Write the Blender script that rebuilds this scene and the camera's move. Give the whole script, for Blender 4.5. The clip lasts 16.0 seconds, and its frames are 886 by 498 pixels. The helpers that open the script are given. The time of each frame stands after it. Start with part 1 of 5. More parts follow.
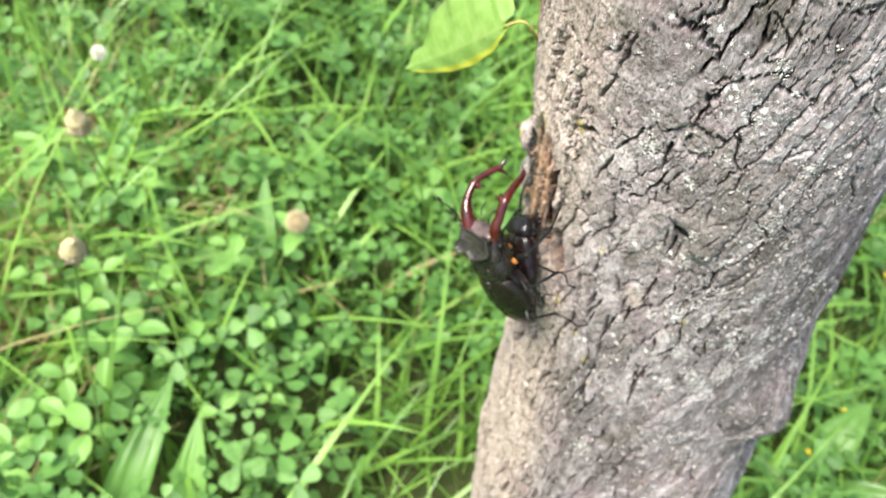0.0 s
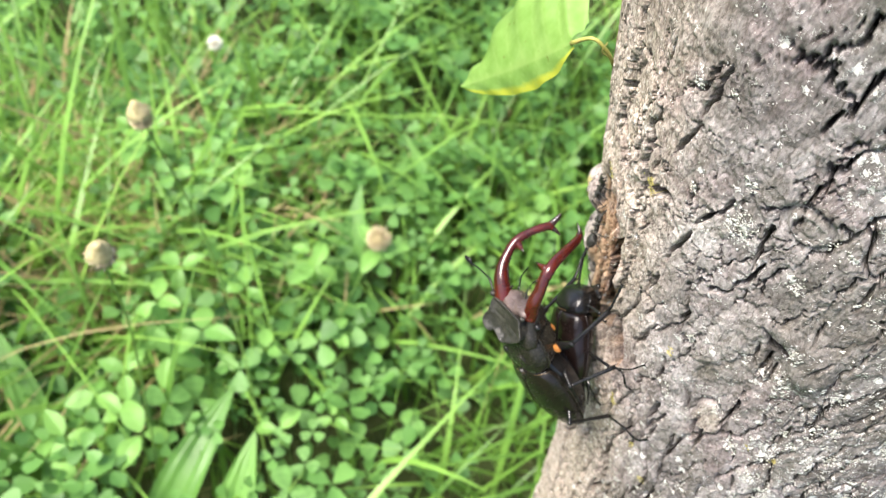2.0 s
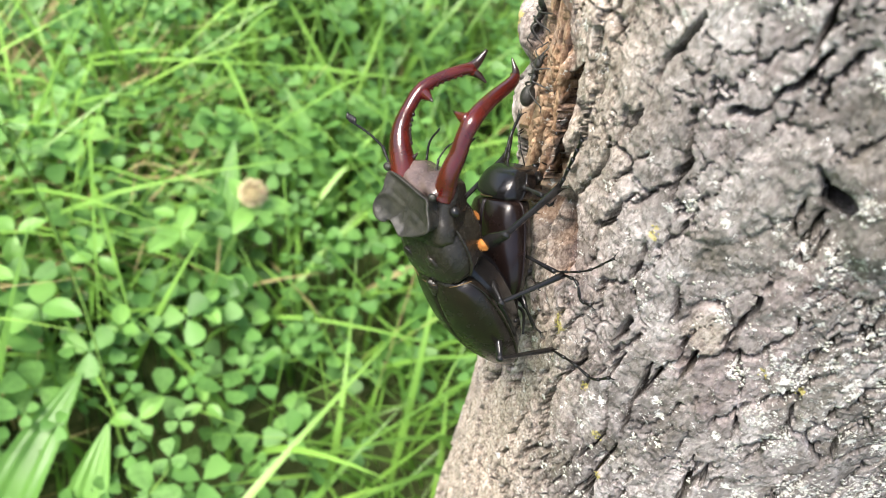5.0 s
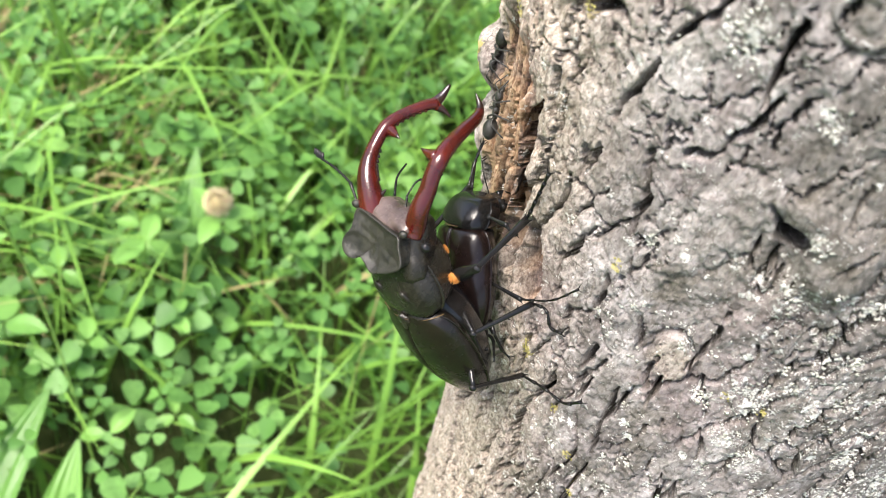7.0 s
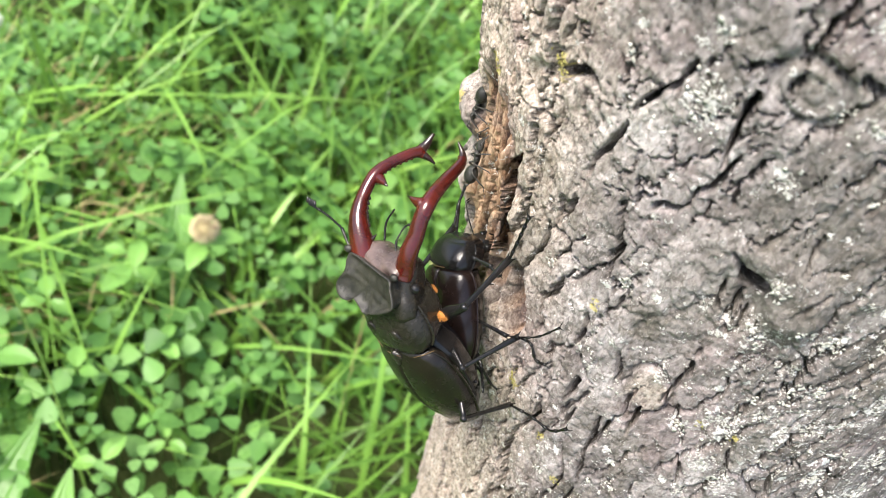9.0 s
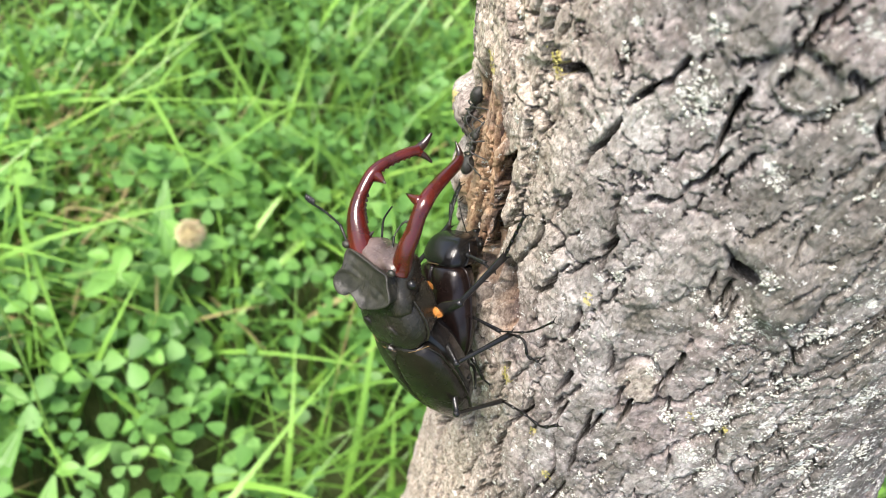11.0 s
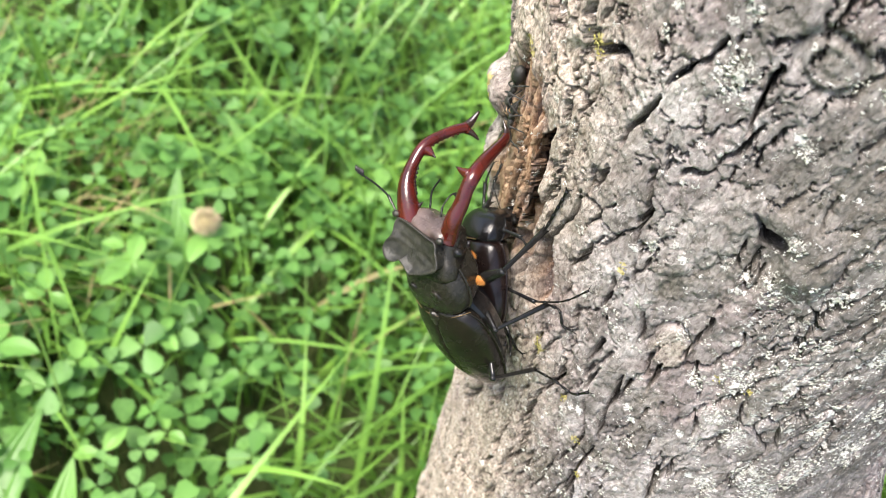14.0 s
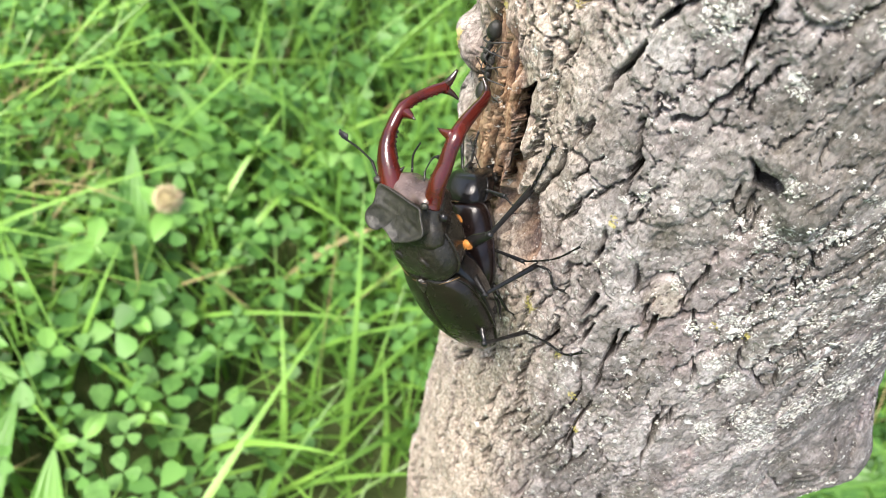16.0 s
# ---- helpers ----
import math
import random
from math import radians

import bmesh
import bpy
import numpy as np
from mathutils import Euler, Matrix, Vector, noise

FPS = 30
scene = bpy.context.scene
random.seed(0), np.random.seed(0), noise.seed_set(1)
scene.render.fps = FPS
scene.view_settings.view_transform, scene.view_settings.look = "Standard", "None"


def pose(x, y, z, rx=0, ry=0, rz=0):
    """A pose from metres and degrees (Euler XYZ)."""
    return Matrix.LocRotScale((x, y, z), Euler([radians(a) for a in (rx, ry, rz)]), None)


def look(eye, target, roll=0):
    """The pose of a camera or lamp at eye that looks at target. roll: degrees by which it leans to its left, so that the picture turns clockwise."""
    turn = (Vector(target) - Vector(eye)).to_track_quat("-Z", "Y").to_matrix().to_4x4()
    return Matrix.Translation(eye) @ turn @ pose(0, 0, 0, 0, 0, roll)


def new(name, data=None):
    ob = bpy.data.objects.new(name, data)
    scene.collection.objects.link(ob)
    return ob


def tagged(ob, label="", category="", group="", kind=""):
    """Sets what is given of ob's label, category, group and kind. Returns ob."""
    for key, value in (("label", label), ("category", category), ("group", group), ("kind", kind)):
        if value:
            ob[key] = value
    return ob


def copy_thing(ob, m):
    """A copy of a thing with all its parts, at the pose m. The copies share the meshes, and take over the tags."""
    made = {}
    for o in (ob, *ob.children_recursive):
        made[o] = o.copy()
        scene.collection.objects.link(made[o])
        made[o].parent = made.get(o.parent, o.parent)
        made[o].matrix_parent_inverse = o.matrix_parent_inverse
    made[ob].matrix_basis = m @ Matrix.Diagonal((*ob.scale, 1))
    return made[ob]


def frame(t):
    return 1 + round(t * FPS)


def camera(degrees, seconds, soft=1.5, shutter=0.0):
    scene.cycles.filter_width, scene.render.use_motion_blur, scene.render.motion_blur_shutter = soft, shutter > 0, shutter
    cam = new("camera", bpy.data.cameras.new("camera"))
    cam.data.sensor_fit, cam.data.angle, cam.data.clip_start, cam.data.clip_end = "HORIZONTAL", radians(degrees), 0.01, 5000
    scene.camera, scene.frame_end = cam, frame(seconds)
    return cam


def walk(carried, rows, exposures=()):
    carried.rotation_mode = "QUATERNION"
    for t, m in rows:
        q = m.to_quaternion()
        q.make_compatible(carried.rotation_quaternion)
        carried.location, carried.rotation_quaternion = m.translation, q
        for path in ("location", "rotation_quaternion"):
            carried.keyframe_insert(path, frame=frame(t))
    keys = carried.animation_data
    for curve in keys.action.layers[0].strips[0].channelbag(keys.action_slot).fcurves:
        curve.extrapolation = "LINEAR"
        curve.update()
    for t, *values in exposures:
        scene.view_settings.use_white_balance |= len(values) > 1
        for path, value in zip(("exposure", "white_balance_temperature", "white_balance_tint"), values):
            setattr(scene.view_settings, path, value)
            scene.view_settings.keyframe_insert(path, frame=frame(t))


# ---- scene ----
cam = camera(56.3, 16.0, soft=0.8)
# seconds, eye, target, roll
PATH = [
    (0.0, (-0.0822, -0.1824, 0.7536), (-0.0857, 0.0609, 0.4362), 21.03),
    (0.5, (-0.0598, -0.1758, 0.7555), (-0.0862, 0.0581, 0.4321), 19.62),
    (1.0, (-0.0531, -0.1526, 0.7465), (-0.1004, 0.0728, 0.4194), 17.35),
    (1.5, (-0.0504, -0.1380, 0.7381), (-0.1097, 0.0855, 0.4117), 16.05),
    (2.0, (-0.0637, -0.1210, 0.7184), (-0.1260, 0.1013, 0.3918), 15.47),
    (2.5, (-0.0665, -0.1315, 0.7085), (-0.1347, 0.0926, 0.3843), 15.90),
    (3.0, (-0.0760, -0.1248, 0.6705), (-0.1357, 0.1097, 0.3520), 17.90),
    (3.5, (-0.0694, -0.1054, 0.6677), (-0.1176, 0.1392, 0.3550), 19.29),
    (4.0, (-0.0577, -0.0999, 0.6436), (-0.0893, 0.1439, 0.3281), 22.25),
    (4.2, (-0.0557, -0.0979, 0.6410), (-0.0796, 0.1439, 0.3233), 23.68),
    (6.3, (-0.0667, -0.0941, 0.6469), (-0.0733, 0.1502, 0.3303), 24.39),
    (6.5, (-0.0646, -0.0920, 0.6463), (-0.0656, 0.1514, 0.3289), 25.60),
    (7.0, (-0.0625, -0.0912, 0.6489), (-0.0625, 0.1538, 0.3327), 25.23),
    (7.5, (-0.0690, -0.0932, 0.6538), (-0.0683, 0.1544, 0.3397), 25.15),
    (8.0, (-0.0701, -0.0959, 0.6569), (-0.0687, 0.1540, 0.3446), 25.02),
    (8.5, (-0.0707, -0.0951, 0.6601), (-0.0679, 0.1561, 0.3488), 24.66),
    (9.0, (-0.0660, -0.0927, 0.6597), (-0.0608, 0.1584, 0.3484), 24.70),
    (9.5, (-0.0679, -0.0943, 0.6575), (-0.0620, 0.1569, 0.3463), 24.92),
    (10.0, (-0.0688, -0.0970, 0.6577), (-0.0617, 0.1552, 0.3473), 25.34),
    (10.2, (-0.0674, -0.0962, 0.6586), (-0.0598, 0.1571, 0.3491), 25.38),
    (12.3, (-0.0696, -0.0984, 0.6609), (-0.0525, 0.1597, 0.3557), 26.22),
    (12.5, (-0.0712, -0.0984, 0.6623), (-0.0562, 0.1576, 0.3553), 26.25),
    (13.0, (-0.0700, -0.1016, 0.6614), (-0.0554, 0.1543, 0.3544), 26.31),
    (13.5, (-0.0693, -0.1061, 0.6634), (-0.0557, 0.1493, 0.3558), 26.08),
    (14.0, (-0.0743, -0.1089, 0.6621), (-0.0605, 0.1461, 0.3542), 26.11),
    (14.5, (-0.0715, -0.1070, 0.6586), (-0.0575, 0.1466, 0.3496), 26.08),
    (15.0, (-0.0725, -0.1062, 0.6567), (-0.0578, 0.1460, 0.3466), 26.12),
    (15.5, (-0.0758, -0.1082, 0.6537), (-0.0556, 0.1410, 0.3414), 26.41),
    (16.0, (-0.0789, -0.1048, 0.6580), (-0.0413, 0.1382, 0.3425), 26.13),
]
# a phone's small aperture, focused on the beetles
cam.data.dof.use_dof = True
cam.data.dof.focus_distance = 0.168
cam.data.dof.aperture_fstop = 25.0
walk(cam, [(t, look(eye, target, roll)) for t, eye, target, roll in PATH],
     exposures=[(0.0, 1.74, 6520, 13), (16.0, 1.74, 6520, 13)])

# ---- light: bright open shade under a hazy sky ----
SUN_ELEVATION, SUN_AZIMUTH = radians(60), radians(232)
world = bpy.data.worlds.new("sky")
scene.world = world
world.use_nodes = True
wn = world.node_tree
sky = wn.nodes.new("ShaderNodeTexSky")
sky.sky_type = "NISHITA"
sky.sun_disc = False
sky.sun_elevation = SUN_ELEVATION
sky.sun_rotation = SUN_AZIMUTH
sky.air_density, sky.dust_density, sky.ozone_density = 1.0, 3.0, 0.6
wn.links.new(sky.outputs[0], wn.nodes["Background"].inputs["Color"])
wn.nodes["Background"].inputs["Strength"].default_value = 0.115

sun_data = bpy.data.lights.new("sun", "SUN")
sun_data.energy = 3.1
sun_data.angle = radians(26)
sun_data.color = (1.0, 0.95, 0.86)
sun = new("sun", sun_data)
sun_way = Vector((math.sin(SUN_AZIMUTH) * math.cos(SUN_ELEVATION), math.cos(SUN_AZIMUTH) * math.cos(SUN_ELEVATION), math.sin(SUN_ELEVATION)))
sun.matrix_world = look(sun_way * 5, (0, 0, 0))


# ---- node helpers ----
def material(name, roughness=0.6, specular=0.5, metallic=0.0):
    m = bpy.data.materials.new(name)
    m.use_nodes = True
    b = m.node_tree.nodes["Principled BSDF"]
    b.inputs["Roughness"].default_value = roughness
    b.inputs["Specular IOR Level"].default_value = specular
    b.inputs["Metallic"].default_value = metallic
    return m, m.node_tree, b


def add(nt, kind, **values):
    n = nt.nodes.new(kind)
    for key, value in values.items():
        if key in n.inputs:
            n.inputs[key].default_value = value
    return n


def coords(nt, scale=(1, 1, 1), kind="Object"):
    c = nt.nodes.new("ShaderNodeTexCoord")
    m = nt.nodes.new("ShaderNodeMapping")
    m.inputs["Scale"].default_value = scale
    nt.links.new(c.outputs[kind], m.inputs["Vector"])
    return m.outputs["Vector"]


def noise_tex(nt, vec, scale, detail=4.0, rough=0.6, distortion=0.0):
    n = add(nt, "ShaderNodeTexNoise", Scale=scale, Detail=detail, Roughness=rough, Distortion=distortion)
    nt.links.new(vec, n.inputs["Vector"])
    return n.outputs["Fac"]


def ramp(nt, fac, stops):
    r = nt.nodes.new("ShaderNodeValToRGB")
    while len(r.color_ramp.elements) < len(stops):
        r.color_ramp.elements.new(0.5)
    for e, (p, c) in zip(r.color_ramp.elements, stops):
        e.position = p
        e.color = (*c, 1) if len(c) == 3 else c
    nt.links.new(fac, r.inputs["Fac"])
    return r.outputs["Color"]


def mix(nt, fac, a, b, blend="MIX"):
    n = nt.nodes.new("ShaderNodeMix")
    n.data_type, n.blend_type = "RGBA", blend
    for s, v in ((n.inputs[0], fac), (n.inputs[6], a), (n.inputs[7], b)):
        if isinstance(v, (int, float)):
            s.default_value = v
        elif isinstance(v, tuple):
            s.default_value = (*v, 1)
        else:
            nt.links.new(v, s)
    return n.outputs[2]


def maths(nt, op, a, b=0.0):
    n = nt.nodes.new("ShaderNodeMath")
    n.operation = op
    for s, v in zip(n.inputs, (a, b)):
        if isinstance(v, (int, float)):
            s.default_value = v
        else:
            nt.links.new(v, s)
    return n.outputs[0]


def bump(nt, b, height, strength, distance):
    n = add(nt, "ShaderNodeBump", Strength=strength, Distance=distance)
    nt.links.new(height, n.inputs["Height"])
    nt.links.new(n.outputs[0], b.inputs["Normal"])


def attribute(nt, name):
    n = nt.nodes.new("ShaderNodeAttribute")
    n.attribute_name = name
    return n.outputs["Fac"]


def foliage(name, dark, light, yellow, rough=0.45, per_object=False, thin=0.45):
    """Leaf: colour varies from blade to blade and along it; some of the light passes through."""
    m, nt, b = material(name, rough, 0.35)
    if per_object:
        rnd = nt.nodes.new("ShaderNodeObjectInfo").outputs["Random"]
    else:
        rnd = nt.nodes.new("ShaderNodeNewGeometry").outputs["Random Per Island"]
    v = coords(nt)
    col = ramp(nt, rnd, [(0.0, dark), (0.55, light), (0.93, light), (1.0, yellow)])
    patchy = noise_tex(nt, v, 140.0, 3.0)
    col = mix(nt, maths(nt, "MULTIPLY", patchy, 0.35), col, tuple(min(1, c * 1.5) for c in light))
    big = noise_tex(nt, v, 5.0, 2.0)
    shade = ramp(nt, big, [(0.36, (0, 0, 0)), (0.66, (0.55, 0.55, 0.55))])
    col = mix(nt, shade, col, dark)
    nt.links.new(col, b.inputs["Base Color"])
    t = nt.nodes.new("ShaderNodeBsdfTranslucent")
    tc = mix(nt, 0.35, col, (0.36, 0.50, 0.07), "MIX")
    nt.links.new(tc, t.inputs["Color"])
    s = nt.nodes.new("ShaderNodeMixShader")
    s.inputs[0].default_value = thin
    nt.links.new(b.outputs[0], s.inputs[1])
    nt.links.new(t.outputs[0], s.inputs[2])
    nt.links.new(s.outputs[0], nt.nodes["Material Output"].inputs["Surface"])
    bump(nt, b, noise_tex(nt, v, 420.0, 2.0), 0.25, 0.001)
    return m


GRASS = foliage("grass_blades", (0.045, 0.125, 0.016), (0.215, 0.405, 0.070), (0.28, 0.44, 0.09), 0.36, thin=0.38)
CLOVER = foliage("clover_leaves", (0.028, 0.092, 0.018), (0.122, 0.275, 0.062), (0.18, 0.36, 0.07), 0.5, thin=0.36)
CLOVER_ONE = foliage("clover_leaf_single", (0.045, 0.130, 0.025), (0.135, 0.29, 0.068), (0.18, 0.35, 0.075), 0.5, True, 0.38)
BRIGHT_LEAF = foliage("bright_clover_leaf", (0.10, 0.235, 0.048), (0.185, 0.365, 0.082), (0.22, 0.40, 0.09), 0.45, True, 0.38)
BROAD = foliage("plantain_leaf", (0.075, 0.185, 0.035), (0.125, 0.27, 0.055), (0.15, 0.31, 0.065), 0.38, True, 0.32)
DRY = foliage("dry_grass", (0.24, 0.18, 0.08), (0.42, 0.34, 0.17), (0.5, 0.42, 0.22), 0.7)


def soil_material():
    m, nt, b = material("soil_and_thatch", 0.9, 0.1)
    v = coords(nt)
    col = ramp(nt, noise_tex(nt, v, 60.0, 6.0, 0.7), [(0.3, (0.016, 0.013, 0.008)), (0.55, (0.04, 0.032, 0.018)), (0.75, (0.11, 0.085, 0.05))])
    far = ramp(nt, noise_tex(nt, v, 9.0, 5.0), [(0.35, (0.03, 0.075, 0.012)), (0.7, (0.06, 0.12, 0.02))])
    col = mix(nt, 0.35, col, far)
    # closed turf farther out in the meadow
    flat = nt.nodes.new("ShaderNodeVectorMath")
    flat.operation = "LENGTH"
    nt.links.new(coords(nt, (1, 1, 0)), flat.inputs[0])
    away = ramp(nt, maths(nt, "ADD", maths(nt, "MULTIPLY", flat.outputs["Value"], 0.5), maths(nt, "MULTIPLY", noise_tex(nt, v, 6.0, 4.0), 0.3)), [(0.60, (0, 0, 0)), (0.95, (1, 1, 1))])
    turf = ramp(nt, noise_tex(nt, v, 45.0, 7.0, 0.75), [(0.36, (0.02, 0.055, 0.009)), (0.5, (0.05, 0.115, 0.02)), (0.64, (0.095, 0.19, 0.036))])
    nt.links.new(mix(nt, away, col, turf), b.inputs["Base Color"])
    bump(nt, b, noise_tex(nt, v, 120.0, 5.0), 0.8, 0.01)
    return m


SOIL = soil_material()


def bark_material():
    """Grey-mauve scaly bark: plates differ a little, fine flakes, white crust lichen, yellow lichen, bare tan wood."""
    m, nt, b = material("pear_bark", 0.85, 0.16)
    v = coords(nt)
    plate = attribute(nt, "plate")
    base = ramp(nt, plate, [(0.25, (0.132, 0.121, 0.119)), (0.5, (0.238, 0.222, 0.220)), (0.75, (0.362, 0.342, 0.340))])
    grain = coords(nt, (1.0, 1.0, 0.5))
    fine = noise_tex(nt, grain, 1300.0, 6.0, 0.7)
    mid = noise_tex(nt, grain, 260.0, 5.0, 0.65)
    base = mix(nt, 1.0, base, ramp(nt, fine, [(0.36, (0.66, 0.64, 0.62)), (0.5, (0.99, 0.985, 0.98)), (0.64, (1.30, 1.29, 1.28))]), "MULTIPLY")
    base = mix(nt, 1.0, base, ramp(nt, mid, [(0.33, (0.66, 0.635, 0.62)), (0.65, (1.22, 1.22, 1.22))]), "MULTIPLY")
    # small scales, each of its own tone
    bent = mix(nt, 0.0022, grain, nt_noise_colour(nt, v, 700.0), "ADD")
    for scale, low, high in ((260.0, 0.80, 1.18), (620.0, 0.82, 1.16)):
        cell = add(nt, "ShaderNodeTexVoronoi", Scale=scale)
        nt.links.new(bent, cell.inputs["Vector"])
        pick = nt.nodes.new("ShaderNodeSeparateColor")
        nt.links.new(cell.outputs["Color"], pick.inputs[0])
        base = mix(nt, 1.0, base, ramp(nt, pick.outputs[0], [(0.0, (low, low, low * 0.98)), (1.0, (high, high, high))]), "MULTIPLY")
    warm = attribute(nt, "warm")
    base = mix(nt, maths(nt, "MULTIPLY", warm, 0.75), base, ramp(nt, fine, [(0.38, (0.20, 0.150, 0.108)), (0.5, (0.46, 0.385, 0.305)), (0.62, (0.66, 0.575, 0.48))]))
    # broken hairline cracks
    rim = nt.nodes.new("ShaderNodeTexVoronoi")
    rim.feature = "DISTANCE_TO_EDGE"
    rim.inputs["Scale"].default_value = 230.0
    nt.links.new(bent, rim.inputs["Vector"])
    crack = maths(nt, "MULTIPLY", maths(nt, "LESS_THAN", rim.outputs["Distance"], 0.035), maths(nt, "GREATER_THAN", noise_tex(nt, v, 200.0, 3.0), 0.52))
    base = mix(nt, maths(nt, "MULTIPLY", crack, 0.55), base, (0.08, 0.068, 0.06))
    # shade of the split cracks painted into the colour, near-black brown
    base = mix(nt, attribute(nt, "crack_shade"), base, ramp(nt, fine, [(0.35, (0.022, 0.018, 0.015)), (0.65, (0.060, 0.050, 0.042))]))
    # bare torn wood: fibres, orange to dark
    tan = attribute(nt, "tan")
    torn = maths(nt, "ADD", maths(nt, "MULTIPLY", attribute(nt, "torn"), 0.55), maths(nt, "MULTIPLY", fine, 0.45))
    base = mix(nt, tan, base, ramp(nt, torn, [(0.40, (0.032, 0.015, 0.010)), (0.46, (0.115, 0.060, 0.034)), (0.53, (0.245, 0.140, 0.080)), (0.61, (0.46, 0.315, 0.20))]))
    # thin brown-green algae, rosy and soot-grey drifts
    moss = ramp(nt, noise_tex(nt, v, 55.0, 5.0, 0.65), [(0.50, (0, 0, 0)), (0.64, (0.9, 0.9, 0.9))])
    stain = maths(nt, "MULTIPLY", attribute(nt, "algae"), ramp(nt, mid, [(0.30, (0.35, 0.35, 0.35)), (0.60, (1, 1, 1))]))
    base = mix(nt, maths(nt, "MULTIPLY", maths(nt, "MAXIMUM", moss, stain), 0.45), base, ramp(nt, fine, [(0.35, (0.050, 0.045, 0.027)), (0.5, (0.105, 0.096, 0.066)), (0.66, (0.20, 0.186, 0.14))]))
    pink = ramp(nt, noise_tex(nt, v, 42.0, 4.0), [(0.54, (0, 0, 0)), (0.66, (1, 1, 1))])
    base = mix(nt, maths(nt, "MULTIPLY", pink, 0.38), base, ramp(nt, fine, [(0.35, (0.14, 0.098, 0.096)), (0.65, (0.34, 0.27, 0.268))]))
    speck = ramp(nt, noise_tex(nt, grain, 700.0, 4.0, 0.65), [(0.32, (1, 1, 1)), (0.39, (0, 0, 0))])
    base = mix(nt, maths(nt, "MULTIPLY", speck, 0.6), base, (0.07, 0.06, 0.052))
    # flecks and crusts of lichen, ragged, thicker in drifts
    drift = attribute(nt, "lichen")
    warped = mix(nt, 0.0030, v, nt_noise_colour(nt, v, 1900.0), "ADD")
    white = None
    for scale, size in ((420.0, 0.55), (850.0, 0.58), (1700.0, 0.62)):
        cell = add(nt, "ShaderNodeTexVoronoi", Scale=scale)
        nt.links.new(warped, cell.inputs["Vector"])
        pick = nt.nodes.new("ShaderNodeSeparateColor")
        nt.links.new(cell.outputs["Color"], pick.inputs[0])
        there = maths(nt, "LESS_THAN", pick.outputs[0], drift)
        spot = maths(nt, "MULTIPLY", there, maths(nt, "LESS_THAN", cell.outputs["Distance"], maths(nt, "MULTIPLY", pick.outputs[1], size)))
        white = spot if white is None else maths(nt, "MAXIMUM", white, spot)
    pale = ramp(nt, fine, [(0.35, (0.46, 0.46, 0.425)), (0.62, (0.72, 0.72, 0.68))])
    base = mix(nt, maths(nt, "MULTIPLY", white, 0.85), base, pale)
    edge = noise_tex(nt, v, 1500.0, 4.0, 0.75)
    yel = ramp(nt, maths(nt, "ADD", attribute(nt, "yellow"), maths(nt, "MULTIPLY", edge, 0.6)), [(0.70, (0, 0, 0)), (0.82, (1, 1, 1))])
    base = mix(nt, maths(nt, "MULTIPLY", yel, 0.7), base, mix(nt, fine, (0.34, 0.28, 0.08), (0.60, 0.52, 0.18)))
    nt.links.new(base, b.inputs["Base Color"])
    h = maths(nt, "ADD", maths(nt, "MULTIPLY", fine, 0.6), maths(nt, "ADD", maths(nt, "MULTIPLY", white, 0.2), maths(nt, "SUBTRACT", maths(nt, "MULTIPLY", mid, 0.6), maths(nt, "MULTIPLY", crack, 0.3))))
    bump(nt, b, h, 0.9, 0.0014)
    return m


def nt_noise_colour(nt, vec, scale):
    n = add(nt, "ShaderNodeTexNoise", Scale=scale, Detail=2.0)
    nt.links.new(vec, n.inputs["Vector"])
    return n.outputs["Color"]


BARK = bark_material()


# ---- array noise for large meshes ----
def rnd2(i, j, seed):
    h = (i.astype(np.int64) * 374761393 + j.astype(np.int64) * 668265263 + seed * 974634777) & 0x7FFFFFFF
    h = ((h ^ (h >> 13)) * 1274126177) & 0x7FFFFFFF
    h = ((h ^ (h >> 16)) * 668265263) & 0x7FFFFFFF
    return ((h ^ (h >> 15)) & 0xFFFFFF) / float(0xFFFFFF)


def vnoise(x, y, seed=0):
    i, j = np.floor(x), np.floor(y)
    fx, fy = x - i, y - j
    fx, fy = fx * fx * (3 - 2 * fx), fy * fy * (3 - 2 * fy)
    a, b = rnd2(i, j, seed), rnd2(i + 1, j, seed)
    c, d = rnd2(i, j + 1, seed), rnd2(i + 1, j + 1, seed)
    return (a * (1 - fx) + b * fx) * (1 - fy) + (c * (1 - fx) + d * fx) * fy


def fbm(x, y, seed=0, octaves=4):
    total, amp, norm = 0.0, 1.0, 0.0
    for o in range(octaves):
        total = total + amp * vnoise(x * 2 ** o, y * 2 ** o, seed + o * 17)
        norm += amp
        amp *= 0.5
    return total / norm


def worley(x, y, seed=0):
    """Distance to the border of the cell, a random number of the cell, distance to its middle."""
    i, j = np.floor(x), np.floor(y)
    f1 = np.full(x.shape, 9.0)
    f2 = np.full(x.shape, 9.0)
    cell = np.zeros(x.shape)
    for di in (-1, 0, 1):
        for dj in (-1, 0, 1):
            a, b = i + di, j + dj
            d = np.hypot(a + 0.1 + 0.8 * rnd2(a, b, seed) - x, b + 0.1 + 0.8 * rnd2(a, b, seed + 5) - y)
            near = d < f1
            f2 = np.where(near, f1, np.minimum(f2, d))
            cell = np.where(near, rnd2(a, b, seed + 9), cell)
            f1 = np.where(near, d, f1)
    return f2 - f1, cell, f1


def step(a, b, x):
    t = np.clip((x - a) / (b - a), 0, 1)
    return t * t * (3 - 2 * t)


